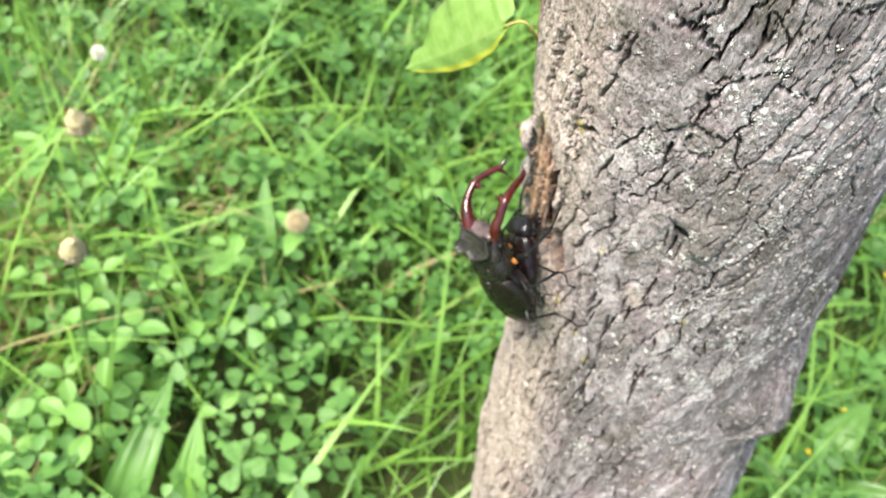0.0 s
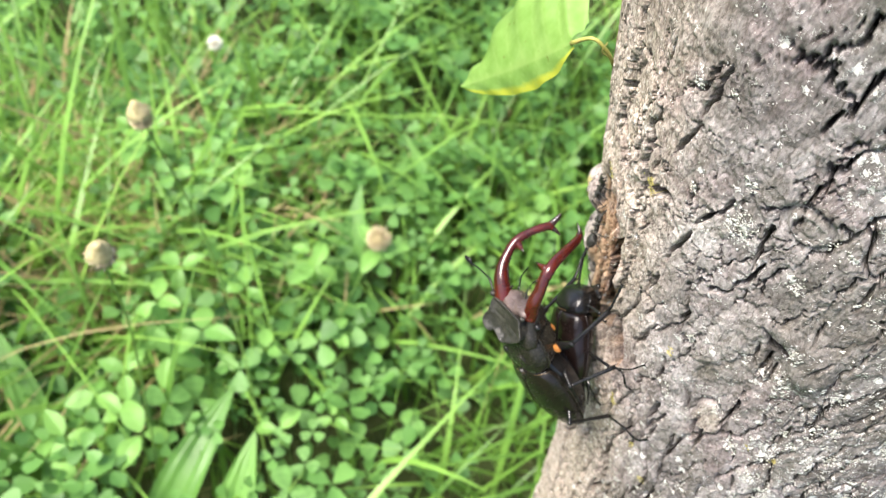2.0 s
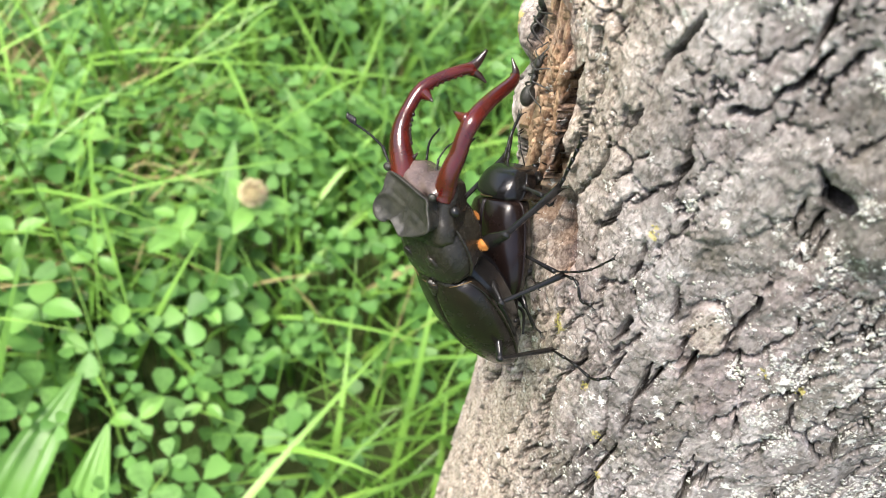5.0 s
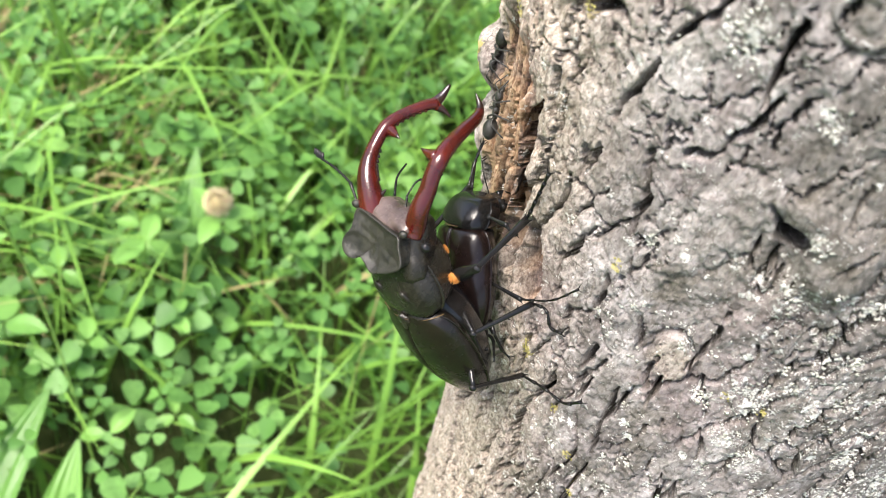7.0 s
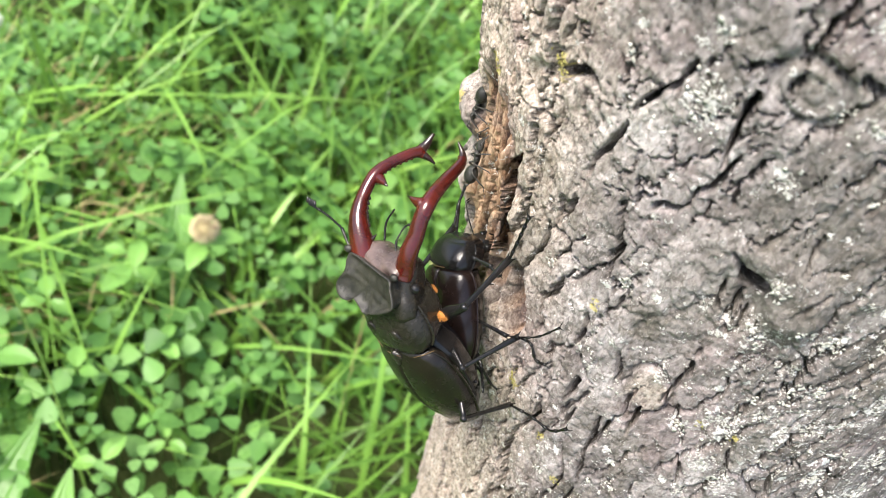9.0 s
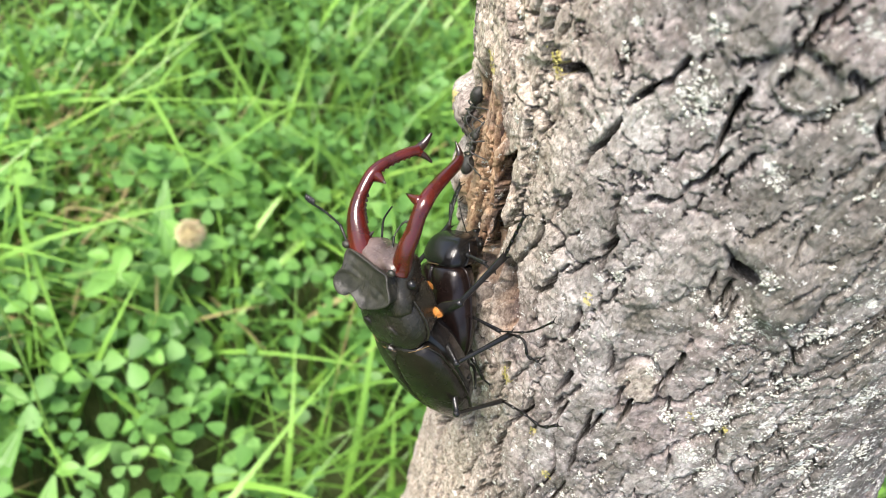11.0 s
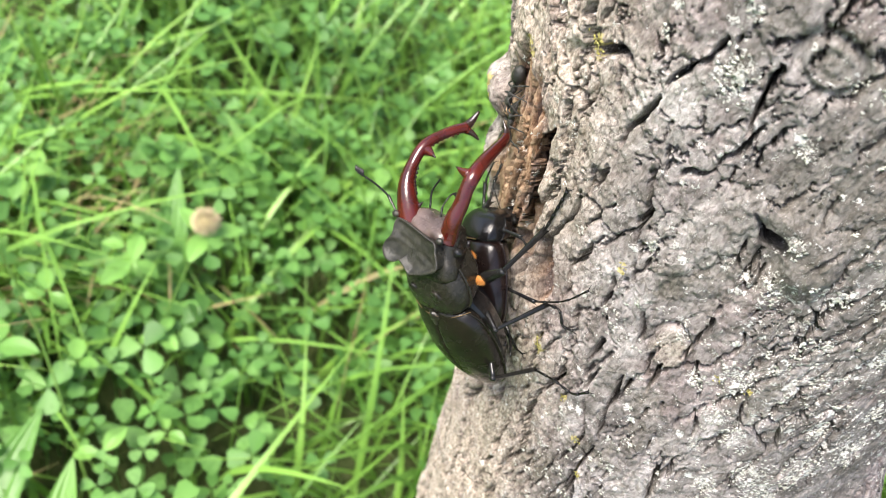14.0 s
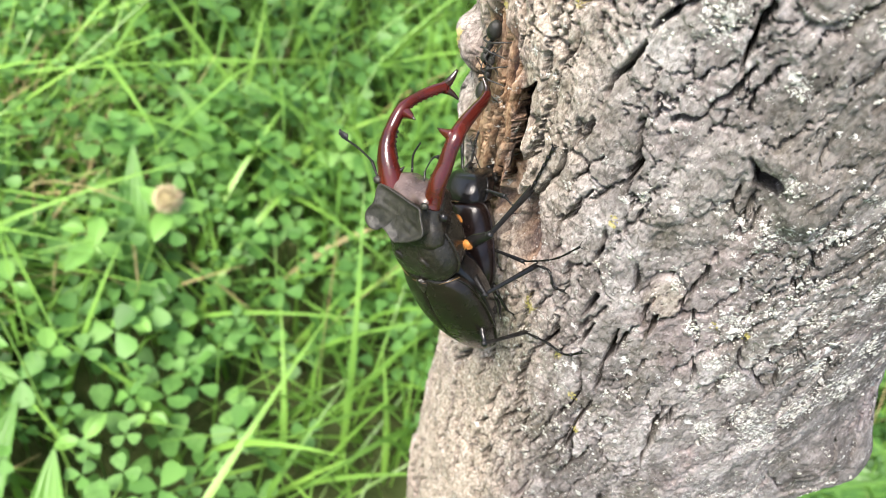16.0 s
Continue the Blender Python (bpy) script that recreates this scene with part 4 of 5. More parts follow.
def male_beetle():
    b = tagged(new("stag_beetle"), "male stag beetle, dark brown, with long chestnut antler jaws", "beetle")
    b.matrix_world = MALE_AT
    cases = [(0.6, 6.6, -1.0, -3.5, -6.0), (-1.2, 8.3, -0.2, -4.4, -6.5), (-5, 9.2, 0.8, -5.0, -7.0), (-12, 9.4, 1.5, -5.2, -7.0), (-19, 8.6, 0.9, -5.0, -6.6), (-25, 6.8, -0.6, -4.8, -6.0), (-29, 4.2, -2.4, -4.6, -5.4), (-31, 1.2, -3.8, -4.6, -5.0)]
    wing_case(1, cases, "wing_case", b, WING_CASE)
    wing_case(-1, cases, "wing_case", b, WING_CASE)
    s = Shape()
    s.rings(shell([(1, 7.0, -3.5, -6.5, -12.0), (-5, 8.4, -4, -7.0, -13.0), (-12, 8.6, -4, -7, -12.6), (-20, 7.6, -4, -6.6, -11.0), (-26, 5.2, -4, -6, -8.5), (-30.5, 1.5, -4.2, -5, -6)], 40, 16))
    for y in (-9, -13, -17, -21):
        s.tube([(7.8, y, -8), (4, y, -12.4), (0, y, -12.9)], [0.25, 0.4, 0.3], 6, 10)
    piece("abdomen", s, BLACK, b)
    s = Shape()
    s.rings(shell([(1.3, 0.3, 0.0, -0.6, -1), (0.2, 1.5, 0.15, -0.6, -1), (-1.4, 1.2, 0.45, -0.4, -1), (-2.8, 0.2, 0.5, -0.2, -1)], 12, 8))
    piece("scutellum", s, NECK, b)
    # thorax shield, bent down towards the head
    s = Shape()
    s.rings(shell([(0.9, 6.2, -1.6, -4.4, -11.0), (1.6, 7.8, -0.9, -5.0, -12.2), (4.0, 8.6, -0.7, -6.0, -13.4), (7.0, 8.5, -1.3, -6.8, -14.4), (10.0, 7.7, -2.6, -7.4, -14.6), (11.8, 6.6, -3.8, -7.8, -14.0), (12.4, 5.6, -4.8, -8.0, -12.5)], 34, 20, power=2.5))
    for side in (-1, 1):
        s.tube([(side * 6.3, 1.0, -4.5), (side * 7.9, 1.7, -5.1), (side * 8.75, 4.0, -6.0), (side * 8.65, 7.0, -6.8), (side * 7.8, 10.0, -7.4), (side * 6.7, 11.8, -7.8)], [0.2, 0.3, 0.34, 0.34, 0.3, 0.2], 7, 30)
        s.ball((side * 3.4, 6.4, -1.7), (1.5, 2.0, 0.7), seg=10)
    thorax = piece("thorax", s, NECK, b)
    s = Shape()
    s.tube([(-8.6, 0.9, -4.2), (-6.4, 0.8, -2.0), (-3.6, 0.7, -0.7)], [0.08, 0.15, 0.05], 6, 16)
    s.tube([(-2.2, 0.6, -0.35), (0, 0.6, -0.2), (2.0, 0.6, -0.35)], [0.04, 0.12, 0.04], 6, 10)
    s.tube([(5, 0.7, -1.2), (6.8, 0.8, -2.4), (8.6, 0.9, -4.2)], [0.04, 0.10, 0.06], 6, 12)
    piece("hair_fringe", s, GOLD, thorax, "thin fringe of golden hair")
    s = Shape()
    s.tube([(-5.5, 12.1, -7.5), (-3.6, 12.4, -5.4), (0, 12.5, -4.75), (3.6, 12.4, -5.4), (5.5, 12.1, -7.5)], [0.12] * 5, 6, 24)
    piece("hair_fringe", s, GOLD, thorax, "thin fringe of golden hair")
    # head, tipped down by about 40 degrees
    head_rows = [(-2.4, 5.4, -2.2, -4.5, -9.0), (-0.9, 7.2, -0.9, -4.0, -9.6), (0.8, 7.6, -0.6, -3.8, -9.6), (2.4, 7.6, -0.6, -3.6, -9.2), (4.6, 7.0, -0.8, -3.6, -9.0), (7.4, 7.2, -1.0, -3.8, -8.4), (9.4, 7.2, -1.6, -4.0, -7.6), (10.6, 6.6, -2.6, -4.2, -7.0), (11.4, 4.2, -3.4, -4.4, -6.0)]
    tip = radians(-40)
    ca, sa = math.cos(tip), math.sin(tip)

    def to_body(p):
        x, y, z = p
        return np.array([x, 12.4 + y * ca - z * sa, -2.9 + y * sa + z * ca])

    s = Shape()
    s.rings(shell(head_rows, 40, 24, power=3.2, ripple=to_body))
    head = piece("head", s, NECK, b, "black head with a dull grainy shield")
    # flat shield with a raised sharp rim and a flared lobe behind the eye
    rim = [(-1.0, -0.5), (1.2, -0.1), (3.3, 0.5), (6.1, 1.9), (6.5, 3.4), (5.7, 5.5), (5.2, 7.4), (2.7, 8.2), (-1.8, 9.5), (-6.0, 10.4), (-7.0, 9.0), (-7.1, 7.6), (-7.5, 6.2), (-8.9, 4.6), (-9.3, 2.8), (-8.0, 1.1), (-5.8, 0.9), (-4.4, 1.7), (-2.6, 0.7)]
    loop = spline(rim[-2:] + rim + rim[:3], (len(rim) + 4) * 5 + 1)[10:10 + len(rim) * 5]
    mid = np.array([-0.8, 4.9])
    rings = []
    for f, z in ((0.04, 0.75), (0.2, 0.75), (0.4, 0.8), (0.6, 0.9), (0.76, 1.05), (0.87, 1.3), (0.94, 1.62), (0.985, 1.8), (1.02, 1.74), (1.03, 1.5), (0.995, 1.0), (0.94, 0.2), (0.92, -1.2), (0.95, -3.0)):
        ring = []
        for k, q in enumerate(loop):
            x, y = mid + (q - mid) * f
            back = max(0.0, 1 - (y + 0.5) / 5.0) if f > 0.8 else 0.0
            ear = math.exp(-((x + 8.2) / 2.0) ** 2 - ((y - 2.6) / 2.2) ** 2)
            front = max(0.0, (y - 6.0) / 4.0)
            dent = 0.12 * math.sin(x * 2.1 + y) * math.sin(y * 1.7 - x) if f < 0.9 else 0.0
            ring.append(to_body((x, y, z + 0.35 * back + 0.25 * ear - 0.5 * front * (f > 0.5) + dent - 0.02 * x)))
        rings.append(ring)
    s = Shape()
    s.rings(rings)
    # brow knobs in front of the eyes
    s.ball(to_body((-7.7, 10.9, 0.6)), (1.0, 0.9, 0.8), seg=10)
    s.ball(to_body((6.2, 8.3, 1.0)), (0.9, 0.8, 0.7), seg=10)
    piece("head_shield", s, DULL, head, "dull grainy grey-brown head shield")
    turn = radians(-9)

    def turned(p):
        x, y, z = p
        y -= 0.35 * math.exp(-(x / 1.6) ** 2) * (y > 11)
        z += 0.15 * math.sin(x * 1.1 + y * 1.6) * (z > -1)
        return to_body((x * math.cos(turn) - (y - 10) * math.sin(turn) - 0.4, 10 + x * math.sin(turn) + (y - 10) * math.cos(turn), z))

    s = Shape()
    s.rings(shell([(7.0, 4.2, -0.3, -1.6, -4.0), (8.8, 6.4, 0.25, -1.8, -5.0), (10.0, 6.6, -0.1, -2.0, -5.5), (11.0, 6.0, -1.0, -2.4, -5.6), (12.0, 4.6, -1.7, -2.9, -5.4), (12.6, 2.4, -2.8, -3.6, -5.0)], 26, 22, power=3.2, ripple=turned))
    piece("forehead", s, FACE, head, "worn brownish-pink forehead")
    # antler jaws: middle line and half thickness
    jaws = {-1: ([(-5.4, 17.4, -9.6), (-5.6, 18.8, -10.6), (-6.2, 20.7, -11.9), (-7.2, 23.1, -13.8), (-8.0, 25.0, -16.2), (-8.5, 26.4, -19.6), (-8.3, 27.6, -23.9), (-7.3, 27.2, -27.8), (-5.8, 26.1, -31.7), (-4.8, 25.1, -33.9)],
                 [2.7, 2.85, 2.6, 2.2, 1.75, 1.4, 1.35, 1.2, 1.2, 1.25]),
            1: ([(4.8, 16.4, -9.6), (5.2, 17.6, -10.7), (6.3, 20.5, -12.9), (7.3, 22.6, -15.4), (8.0, 24.8, -17.8), (8.4, 26.2, -20.4), (8.0, 26.3, -23.8), (7.2, 25.4, -28.4), (6.2, 24.2, -32.9), (5.4, 24.5, -35.3), (4.2, 26.6, -36.8)],
                [2.1, 2.1, 1.85, 1.65, 1.55, 1.65, 1.5, 1.35, 1.2, 0.75, 0.1])}
    for side in (-1, 1):
        eye(head, to_body((side * 7.4, 5.6, -3.6)), 1.1)
        line, thick = jaws[side]
        s = Shape()
        s.tube(line, thick, 18, 90, 0.92, (lambda f: 1 if f > 0.87 else 0) if side > 0 else 0)
        if side < 0:
            s.tube([(-5.0, 25.2, -33.5), (-4.4, 25.5, -35.7), (-3.5, 26.5, -37.9)], [1.2, 0.85, 0.3], 10, 12, 0.9, lambda f: 1 if f > 0.15 else 0)
            s.tube([(-5.0, 25.0, -33.4), (-3.7, 23.6, -33.8), (-2.4, 22.1, -33.7)], [1.15, 0.7, 0.22], 10, 12, 0.9, lambda f: 1 if f > 0.2 else 0)
            s.cone((-7.8, 26.7, -23.8), (-3.4, 27.0, -22.2), 1.45, 9, lambda f: 1 if f > 0.75 else 0, (0.0, 0.2, 0.0))
            s.cone((-4.6, 20.6, -13.1), (-3.2, 21.6, -14.2), 0.6, 7, 1)
        else:
            s.cone((7.9, 26.5, -20.4), (4.2, 27.8, -20.6), 1.5, 10, lambda f: 1 if f > 0.75 else 0, (0.0, -0.1, 0.1))
            s.cone((5.2, 20.4, -14.2), (3.9, 21.2, -15.0), 0.6, 7, 1)
        fine = spline(line, 90)
        rad = np.interp(np.linspace(0, 1, 90), np.linspace(0, 1, len(thick)), thick)
        for first, last, gap, size, slot in ((58, 80, 3, 0.36, 0), (30, 50, 3, 0.46, 1)):
            for i in range(first, last, gap):
                inward = np.array([0.0, 22.0, -24.0]) - fine[i]
                tang = fine[i + 1] - fine[i - 1]
                inward = inward - tang * (inward @ tang) / (tang @ tang)
                s.ball(fine[i] + inward / np.linalg.norm(inward) * rad[i] * 0.95, (size,) * 3, seg=6, slot=slot)
        piece("antler_jaw", s, [ANTLER, ANTLER_DARK], head, "glossy chestnut jaw with black forked tip")
    feeler = antenna(head, [(-8.5, 20.6, -10.2), (-11.4, 22.6, -12.6), (-14.4, 25.4, -13.0), (-17.4, 28.4, -12.6)], 0.30)
    antenna(head, [(2.4, 19.2, -12.0), (1.7, 20.9, -14.6), (1.6, 21.3, -17.3), (1.6, 20.9, -18.9)], plates=2)
    s = Shape()
    for side in (-1, 1):
        s.tube([(side * 2.6, 19.6, -14.6), (side * 4.4, 20.6, -18.0), (side * 5.0, 20.6, -21.5)], [0.25, 0.22, 0.2], 6, 10)
    piece("mouth_feelers", s, BLACK, head)
    # legs
    fore = leg(b, "fore_leg", [(5.9, 3.1, -10.5), (14.7, 8.1, -12.0), (15.7, 6.8, -26.0), (19.8, 12.7, -27.6), (23.5, 18.1, -29.0)], 1.35, BLACK, 3, 2)
    tuft("hair_tuft", fore, (8.6, 4.9, -10.2), (1.3, 1.2, 1.0), (0, 0, 0.4), 420, 0.4, 4)
    fore = leg(b, "fore_leg", [(-4.5, 3.2, -12.4), (-8.0, 1.9, -19.8), (-8.7, 0.7, -33.5), (-10.4, 2.3, -38.9), (-10.3, 4.2, -42.7)], 1.3, BLACK, 3, 3)
    tuft("hair_tuft", fore, (5.0, 8.2, -13.2), (1.0, 1.3, 1.0), (0.5, 0, 0), 360, 0.35, 5)
    leg(b, "mid_leg", [(3.2, -4.1, -10.4), (11.0, -6.5, -6.0), (15.7, -9.8, -18.3), (19.6, -9.5, -17.7), (20.3, -12.8, -16.2), (23.3, -12.6, -15.8)], 1.25, BLACK, 2, 6)
    leg(b, "mid_leg", [(-3.2, -4.1, -11.4), (-8.0, -6.5, -13.0), (-6.0, -8.0, -24.0), (-5.0, -9.0, -26.0), (-4.0, -11.0, -27.5)], 1.25, BLACK, 2, 7)
    leg(b, "hind_leg", [(2.0, -13.6, -9.0), (9.9, -17.8, 0.1), (9.8, -29.1, -10.8), (16.7, -28.5, -10.0), (22.0, -29.4, -9.2), (26.5, -27.1, -10.1)], 1.3, BLACK, 2, 8)
    leg(b, "hind_leg", [(-2.0, -13.6, -10.0), (-6.5, -17.0, -11.5), (-4.5, -20.0, -18.5), (-3.5, -22.0, -20.0), (-2.5, -24.0, -21.0)], 1.3, BLACK, 2, 9)
    return b, feeler


# ---- the female below him ----
FEMALE_AT = Matrix(((0.6071, -0.4197, -0.6747, -0.0575), (-0.3863, 0.5861, -0.7122, 0.0100), (0.6944, 0.693, 0.1937, 0.5096), (0, 0, 0, 1)))


def female_beetle():
    b = tagged(new("stag_beetle"), "smaller female stag beetle, glossy blackish brown, clinging to bark", "beetle")
    b.matrix_world = FEMALE_AT
    cases = [(11.6, 5.2, 0.4, -2.6, -4.5), (10.6, 6.8, 1.2, -3.0, -5.0), (7, 7.6, 1.9, -3.3, -5.2), (1, 7.7, 1.6, -3.4, -5.2), (-5, 6.8, 0.4, -3.6, -5.2), (-10, 4.5, -1.2, -3.8, -5.0), (-13, 2.4, -2.4, -4.0, -4.8), (-14.4, 0.8, -3.3, -4.0, -4.6)]
    wing_case(1, cases, "wing_case", b, FEMALE_CASE, 0.3)
    wing_case(-1, cases, "wing_case", b, FEMALE_CASE, 0.3)
    s = Shape()
    s.rings(shell([(11, 5.4, -2, -4.5, -8.0), (4, 6.4, -2.5, -4.8, -8.6), (-4, 5.8, -2.5, -4.8, -8.2), (-10, 4.0, -3, -4.8, -7.0), (-14, 1.0, -3.6, -4.4, -5.2)], 30, 14))
    piece("abdomen", s, BLACK, b)
    s = Shape()
    # thorax and head are turned a little to her right
    bend = radians(-8)

    def bent(p):
        x, y, z = p
        return np.array([x * math.cos(bend) - (y - 12) * math.sin(bend), 12 + x * math.sin(bend) + (y - 12) * math.cos(bend), z])

    s.rings(shell([(11.9, 4.6, 0.0, -2.8, -8), (12.4, 5.8, 0.7, -3.4, -8.5), (14.2, 6.1, 0.5, -4.0, -9.0), (16.2, 5.6, -0.7, -4.6, -9.2), (17.5, 4.6, -2.2, -5.2, -9.0), (18.0, 3.7, -3.4, -5.4, -8.4)], 30, 18, power=2.5, ripple=bent))
    for side in (-1, 1):
        s.tube([bent((side * w, y, z)) for w, y, z in ((4.7, 12.0, -2.9), (5.9, 12.5, -3.5), (6.2, 14.2, -4.1), (5.7, 16.2, -4.7), (4.7, 17.5, -5.3))], [0.12, 0.22, 0.24, 0.22, 0.12], 6, 20)
    piece("thorax", s, BLACK, b, "glossy black thorax shield")
    s = Shape()
    s.rings(shell([(14.6, 3.4, -6.6, -9.0, -11.4), (15.8, 3.8, -7.8, -10.0, -12.6), (16.9, 3.4, -9.4, -11.4, -13.4), (17.6, 2.4, -11.4, -12.6, -13.8)], 20, 14, power=2.6, ripple=bent))
    for side in (-1, 1):
        s.cone(bent((side * 1.7, 17.2, -12.4)), bent((side * 0.6, 18.4, -14.8)), 0.8, 7)
    head = piece("head", s, BLACK, b)
    for side in (-1, 1):
        eye(head, bent((side * 3.5, 16.0, -9.8)), 0.7)
    antenna(head, [(-2.6, 17.2, -11.6), (-3.8, 20.8, -11.2), (-5.2, 24.4, -11.6)], 0.15, 2)
    antenna(head, [(4.4, 16.4, -11.6), (5.8, 18.2, -10.2), (7.2, 18.6, -9.0)], 0.15, 2)
    s = Shape()
    s.tube([(-5.2, 12.0, -2.4), (-2.5, 12.1, 0.2), (0, 12.1, 0.7), (2.5, 12.1, 0.2), (5.2, 12.0, -2.4)], [0.08, 0.13, 0.13, 0.13, 0.08], 6, 20)
    piece("hair_fringe", s, GOLD, b, "thin fringe of golden hair")
    leg(b, "fore_leg", [(3.5, 13.6, -7.2), (7.0, 14.2, -3.6), (12.4, 13.2, -3.6), (14.5, 11.6, -3.3), (17.1, 12.3, -2.0)], 0.95, BLACK, 3, 12)
    leg(b, "fore_leg", [(-3.5, 14.6, -8.0), (-8.1, 17.0, -11.0), (-8.9, 23.3, -12.4), (-8.0, 26.0, -13.0), (-6.8, 28.3, -13.4)], 0.95, BLACK, 3, 13)
    leg(b, "mid_leg", [(2.5, 3.0, -7.4), (6.4, 0.6, -4.4), (14.9, -1.5, -5.4), (24.7, 0.6, -4.1), (32.4, 4.3, -3.0)], 0.9, BLACK, 3, 14)
    leg(b, "mid_leg", [(-2.5, 3.0, -8.0), (-6.5, 2.0, -9.6), (-8.0, 0.0, -13.0), (-8.5, -2.0, -14.0)], 0.9, BLACK, 2, 15)
    leg(b, "hind_leg", [(1.6, -8.0, -7.4), (4.4, -11.0, -7.2), (3.8, -15.9, -10.3), (6.2, -16.6, -10.1)], 0.85, BLACK, 2, 16)
    leg(b, "hind_leg", [(-1.6, -8.0, -7.4), (-5.0, -10.0, -9.4), (-5.6, -14.0, -12.6), (-5.8, -16.6, -13.4)], 0.85, BLACK, 2, 17)
    return b


male, male_feeler = male_beetle()
female = female_beetle()


# ---- single plants of the meadow ----
def plain(name, a, b, rough=0.6, scale=400.0):
    m, nt, p = material(name, rough, 0.3)
    v = coords(nt)
    nt.links.new(ramp(nt, noise_tex(nt, v, scale, 4.0), [(0.35, a), (0.65, b)]), p.inputs["Base Color"])
    bump(nt, p, noise_tex(nt, v, scale * 4, 3.0), 0.4, 0.0005)
    return m


STEM = plain("green_stem", (0.08, 0.17, 0.03), (0.15, 0.26, 0.05))
HUSK = plain("withered_floret", (0.60, 0.46, 0.28), (0.84, 0.71, 0.50), 0.8)
HUSK_GREEN = plain("green_floret", (0.28, 0.24, 0.11), (0.44, 0.37, 0.20), 0.8)
PINK = plain("faded_pink_floret", (0.34, 0.22, 0.15), (0.42, 0.42, 0.22), 0.7)
WHITE = plain("white_floret", (0.62, 0.62, 0.52), (0.82, 0.82, 0.74), 0.6)
YELLOW = plain("yellow_petal", (0.65, 0.50, 0.02), (0.80, 0.66, 0.05), 0.5)


def stem(parent, points, r0, r1):
    s = Shape()
    s.tube([np.array(p) * 1000 for p in points], [r0, (r0 + r1) / 2, r1], 7, 24)
    return piece("stem", s, STEM, parent)


def plantain_head(points, length, width, seed, tilt=0.0):
    """A ribwort plantain's flower stalk; the withered florets stand out below its green cone."""
    rng = random.Random(seed)
    length, width = length * 1.15, width * 1.05
    t = tagged(new("plantain_flower"), "tall plantain stalk with a withered straw-coloured flower head", "flower", "plantain flowers in the meadow")
    stem(t, points, 0.9, 0.65)
    top = np.array(points[-1]) * 1000
    way = top - np.array(points[-2]) * 1000
    way = way / np.linalg.norm(way)
    side = np.cross(way, [0.3, 0.9, 0.1])
    side = side / np.linalg.norm(side)
    other = np.cross(way, side)
    s = Shape()
    s.tube([top - way * 1, top + way * length * 0.5, top + way * length], [width * 0.30, width * 0.42, width * 0.1], 10, 14, slot=1)
    for i in range(150):
        h = i / 150
        a = i * 2.4
        out = side * math.cos(a) + other * math.sin(a)
        r = width * (0.34 if h < 0.5 else 0.34 - (h - 0.5) * 0.58)
        p = top + way * h * length + out * r
        reach = (1.6 if h < 0.45 else 0.35) * rng.uniform(0.5, 1.3)
        s.tube([p, p + out * reach + way * rng.uniform(-0.3, 0.8)], [0.55, 0.28], 5, 3, slot=0 if h < 0.75 else 1)
        if h < 0.56 and rng.random() < 0.85:
            q = p + out * reach * 1.3
            s.ball(q, (0.6, 0.6, 0.5), seg=5)
    piece("flower_head", s, [HUSK, HUSK_GREEN], t, "withered straw-coloured flower head")
    return t


def clover_head(points, radius, mat, label, leaves=0, seed=1):
    rng = random.Random(seed)
    t = tagged(new("clover_flower"), label, "flower")
    stem(t, points, 0.8, 0.6)
    c = np.array(points[-1]) * 1000 + np.array([0, 0, radius * 0.7])
    s = Shape()
    s.ball(c, (radius * 0.6,) * 3, seg=8, slot=1)
    for i in range(130):
        z = 1 - 1.75 * i / 130
        a = i * 2.4
        q = math.sqrt(max(0, 1 - z * z))
        d = np.array([q * math.cos(a), q * math.sin(a), z])
        b, e = c + d * radius * 0.5, c + d * radius * rng.uniform(0.92, 1.1) + np.array([0, 0, 0.6])
        s.tube([b, (b + e) / 2 + np.array([0, 0, 0.2]), e], [0.35, 0.55, 0.3], 5, 4, slot=0)
    piece("flower_head", s, [mat, HUSK_GREEN], t)
    for k in range(leaves):
        a = 2.1 * k + 0.6
        d = np.array([math.cos(a), math.sin(a), 0.05])
        leaf_blade(t, "leaf", c / 1000 - np.array([0, 0, 0.014]), c / 1000 - np.array([0, 0, 0.014]) + d * 0.026, 0.013, BRIGHT_LEAF, 0.15)
    return t


def leaf_blade(parent, name, base, tip, width, mat, fold=0.2, ribs=0, arch=0.1, rows=18, cols=9, up=(0, 0, 1), wavy=0.0):
    """An ovate blade from base to tip, folded along its middle, with ribs if any."""
    base, tip = np.array(base, float), np.array(tip, float)
    along = tip - base
    length = np.linalg.norm(along)
    fwd = along / length
    side = np.cross(fwd, np.array(up, float))
    side = side / np.linalg.norm(side)
    nrm = np.cross(side, fwd)
    t = np.linspace(0, 1, rows)
    w = width * 0.5 * (np.sin(np.pi * np.clip(t, 0.015, 0.99) ** 0.85) ** 0.75)
    s = np.linspace(-1, 1, cols)
    T, S = np.meshgrid(t, s, indexing="ij")
    W = w[:, None]
    high = arch * length * np.sin(np.pi * T) + np.abs(S) * W * fold
    if ribs:
        high = high + 0.0004 * np.cos(S * math.pi * ribs) * np.minimum(1, W / (width * 0.25))
    high = high + wavy * width * np.sin(T * 21 + S * 2) * np.abs(S) ** 2
    co = base + T[..., None] * along + (S * W)[..., None] * side + high[..., None] * nrm
    return part(name, grid_mesh(name, co, rows, cols), mat, parent)


def plantain(leaves, seed):
    t = tagged(new("plantain"), "broad ribbed green plantain leaves rising from the clover", "plant", "plantains in the meadow")
    for base, tip, width in leaves:
        leaf_blade(t, "leaf", base, tip, width, BROAD, 0.25, 4, 0.12, 26, 25, wavy=0.02)
    return t


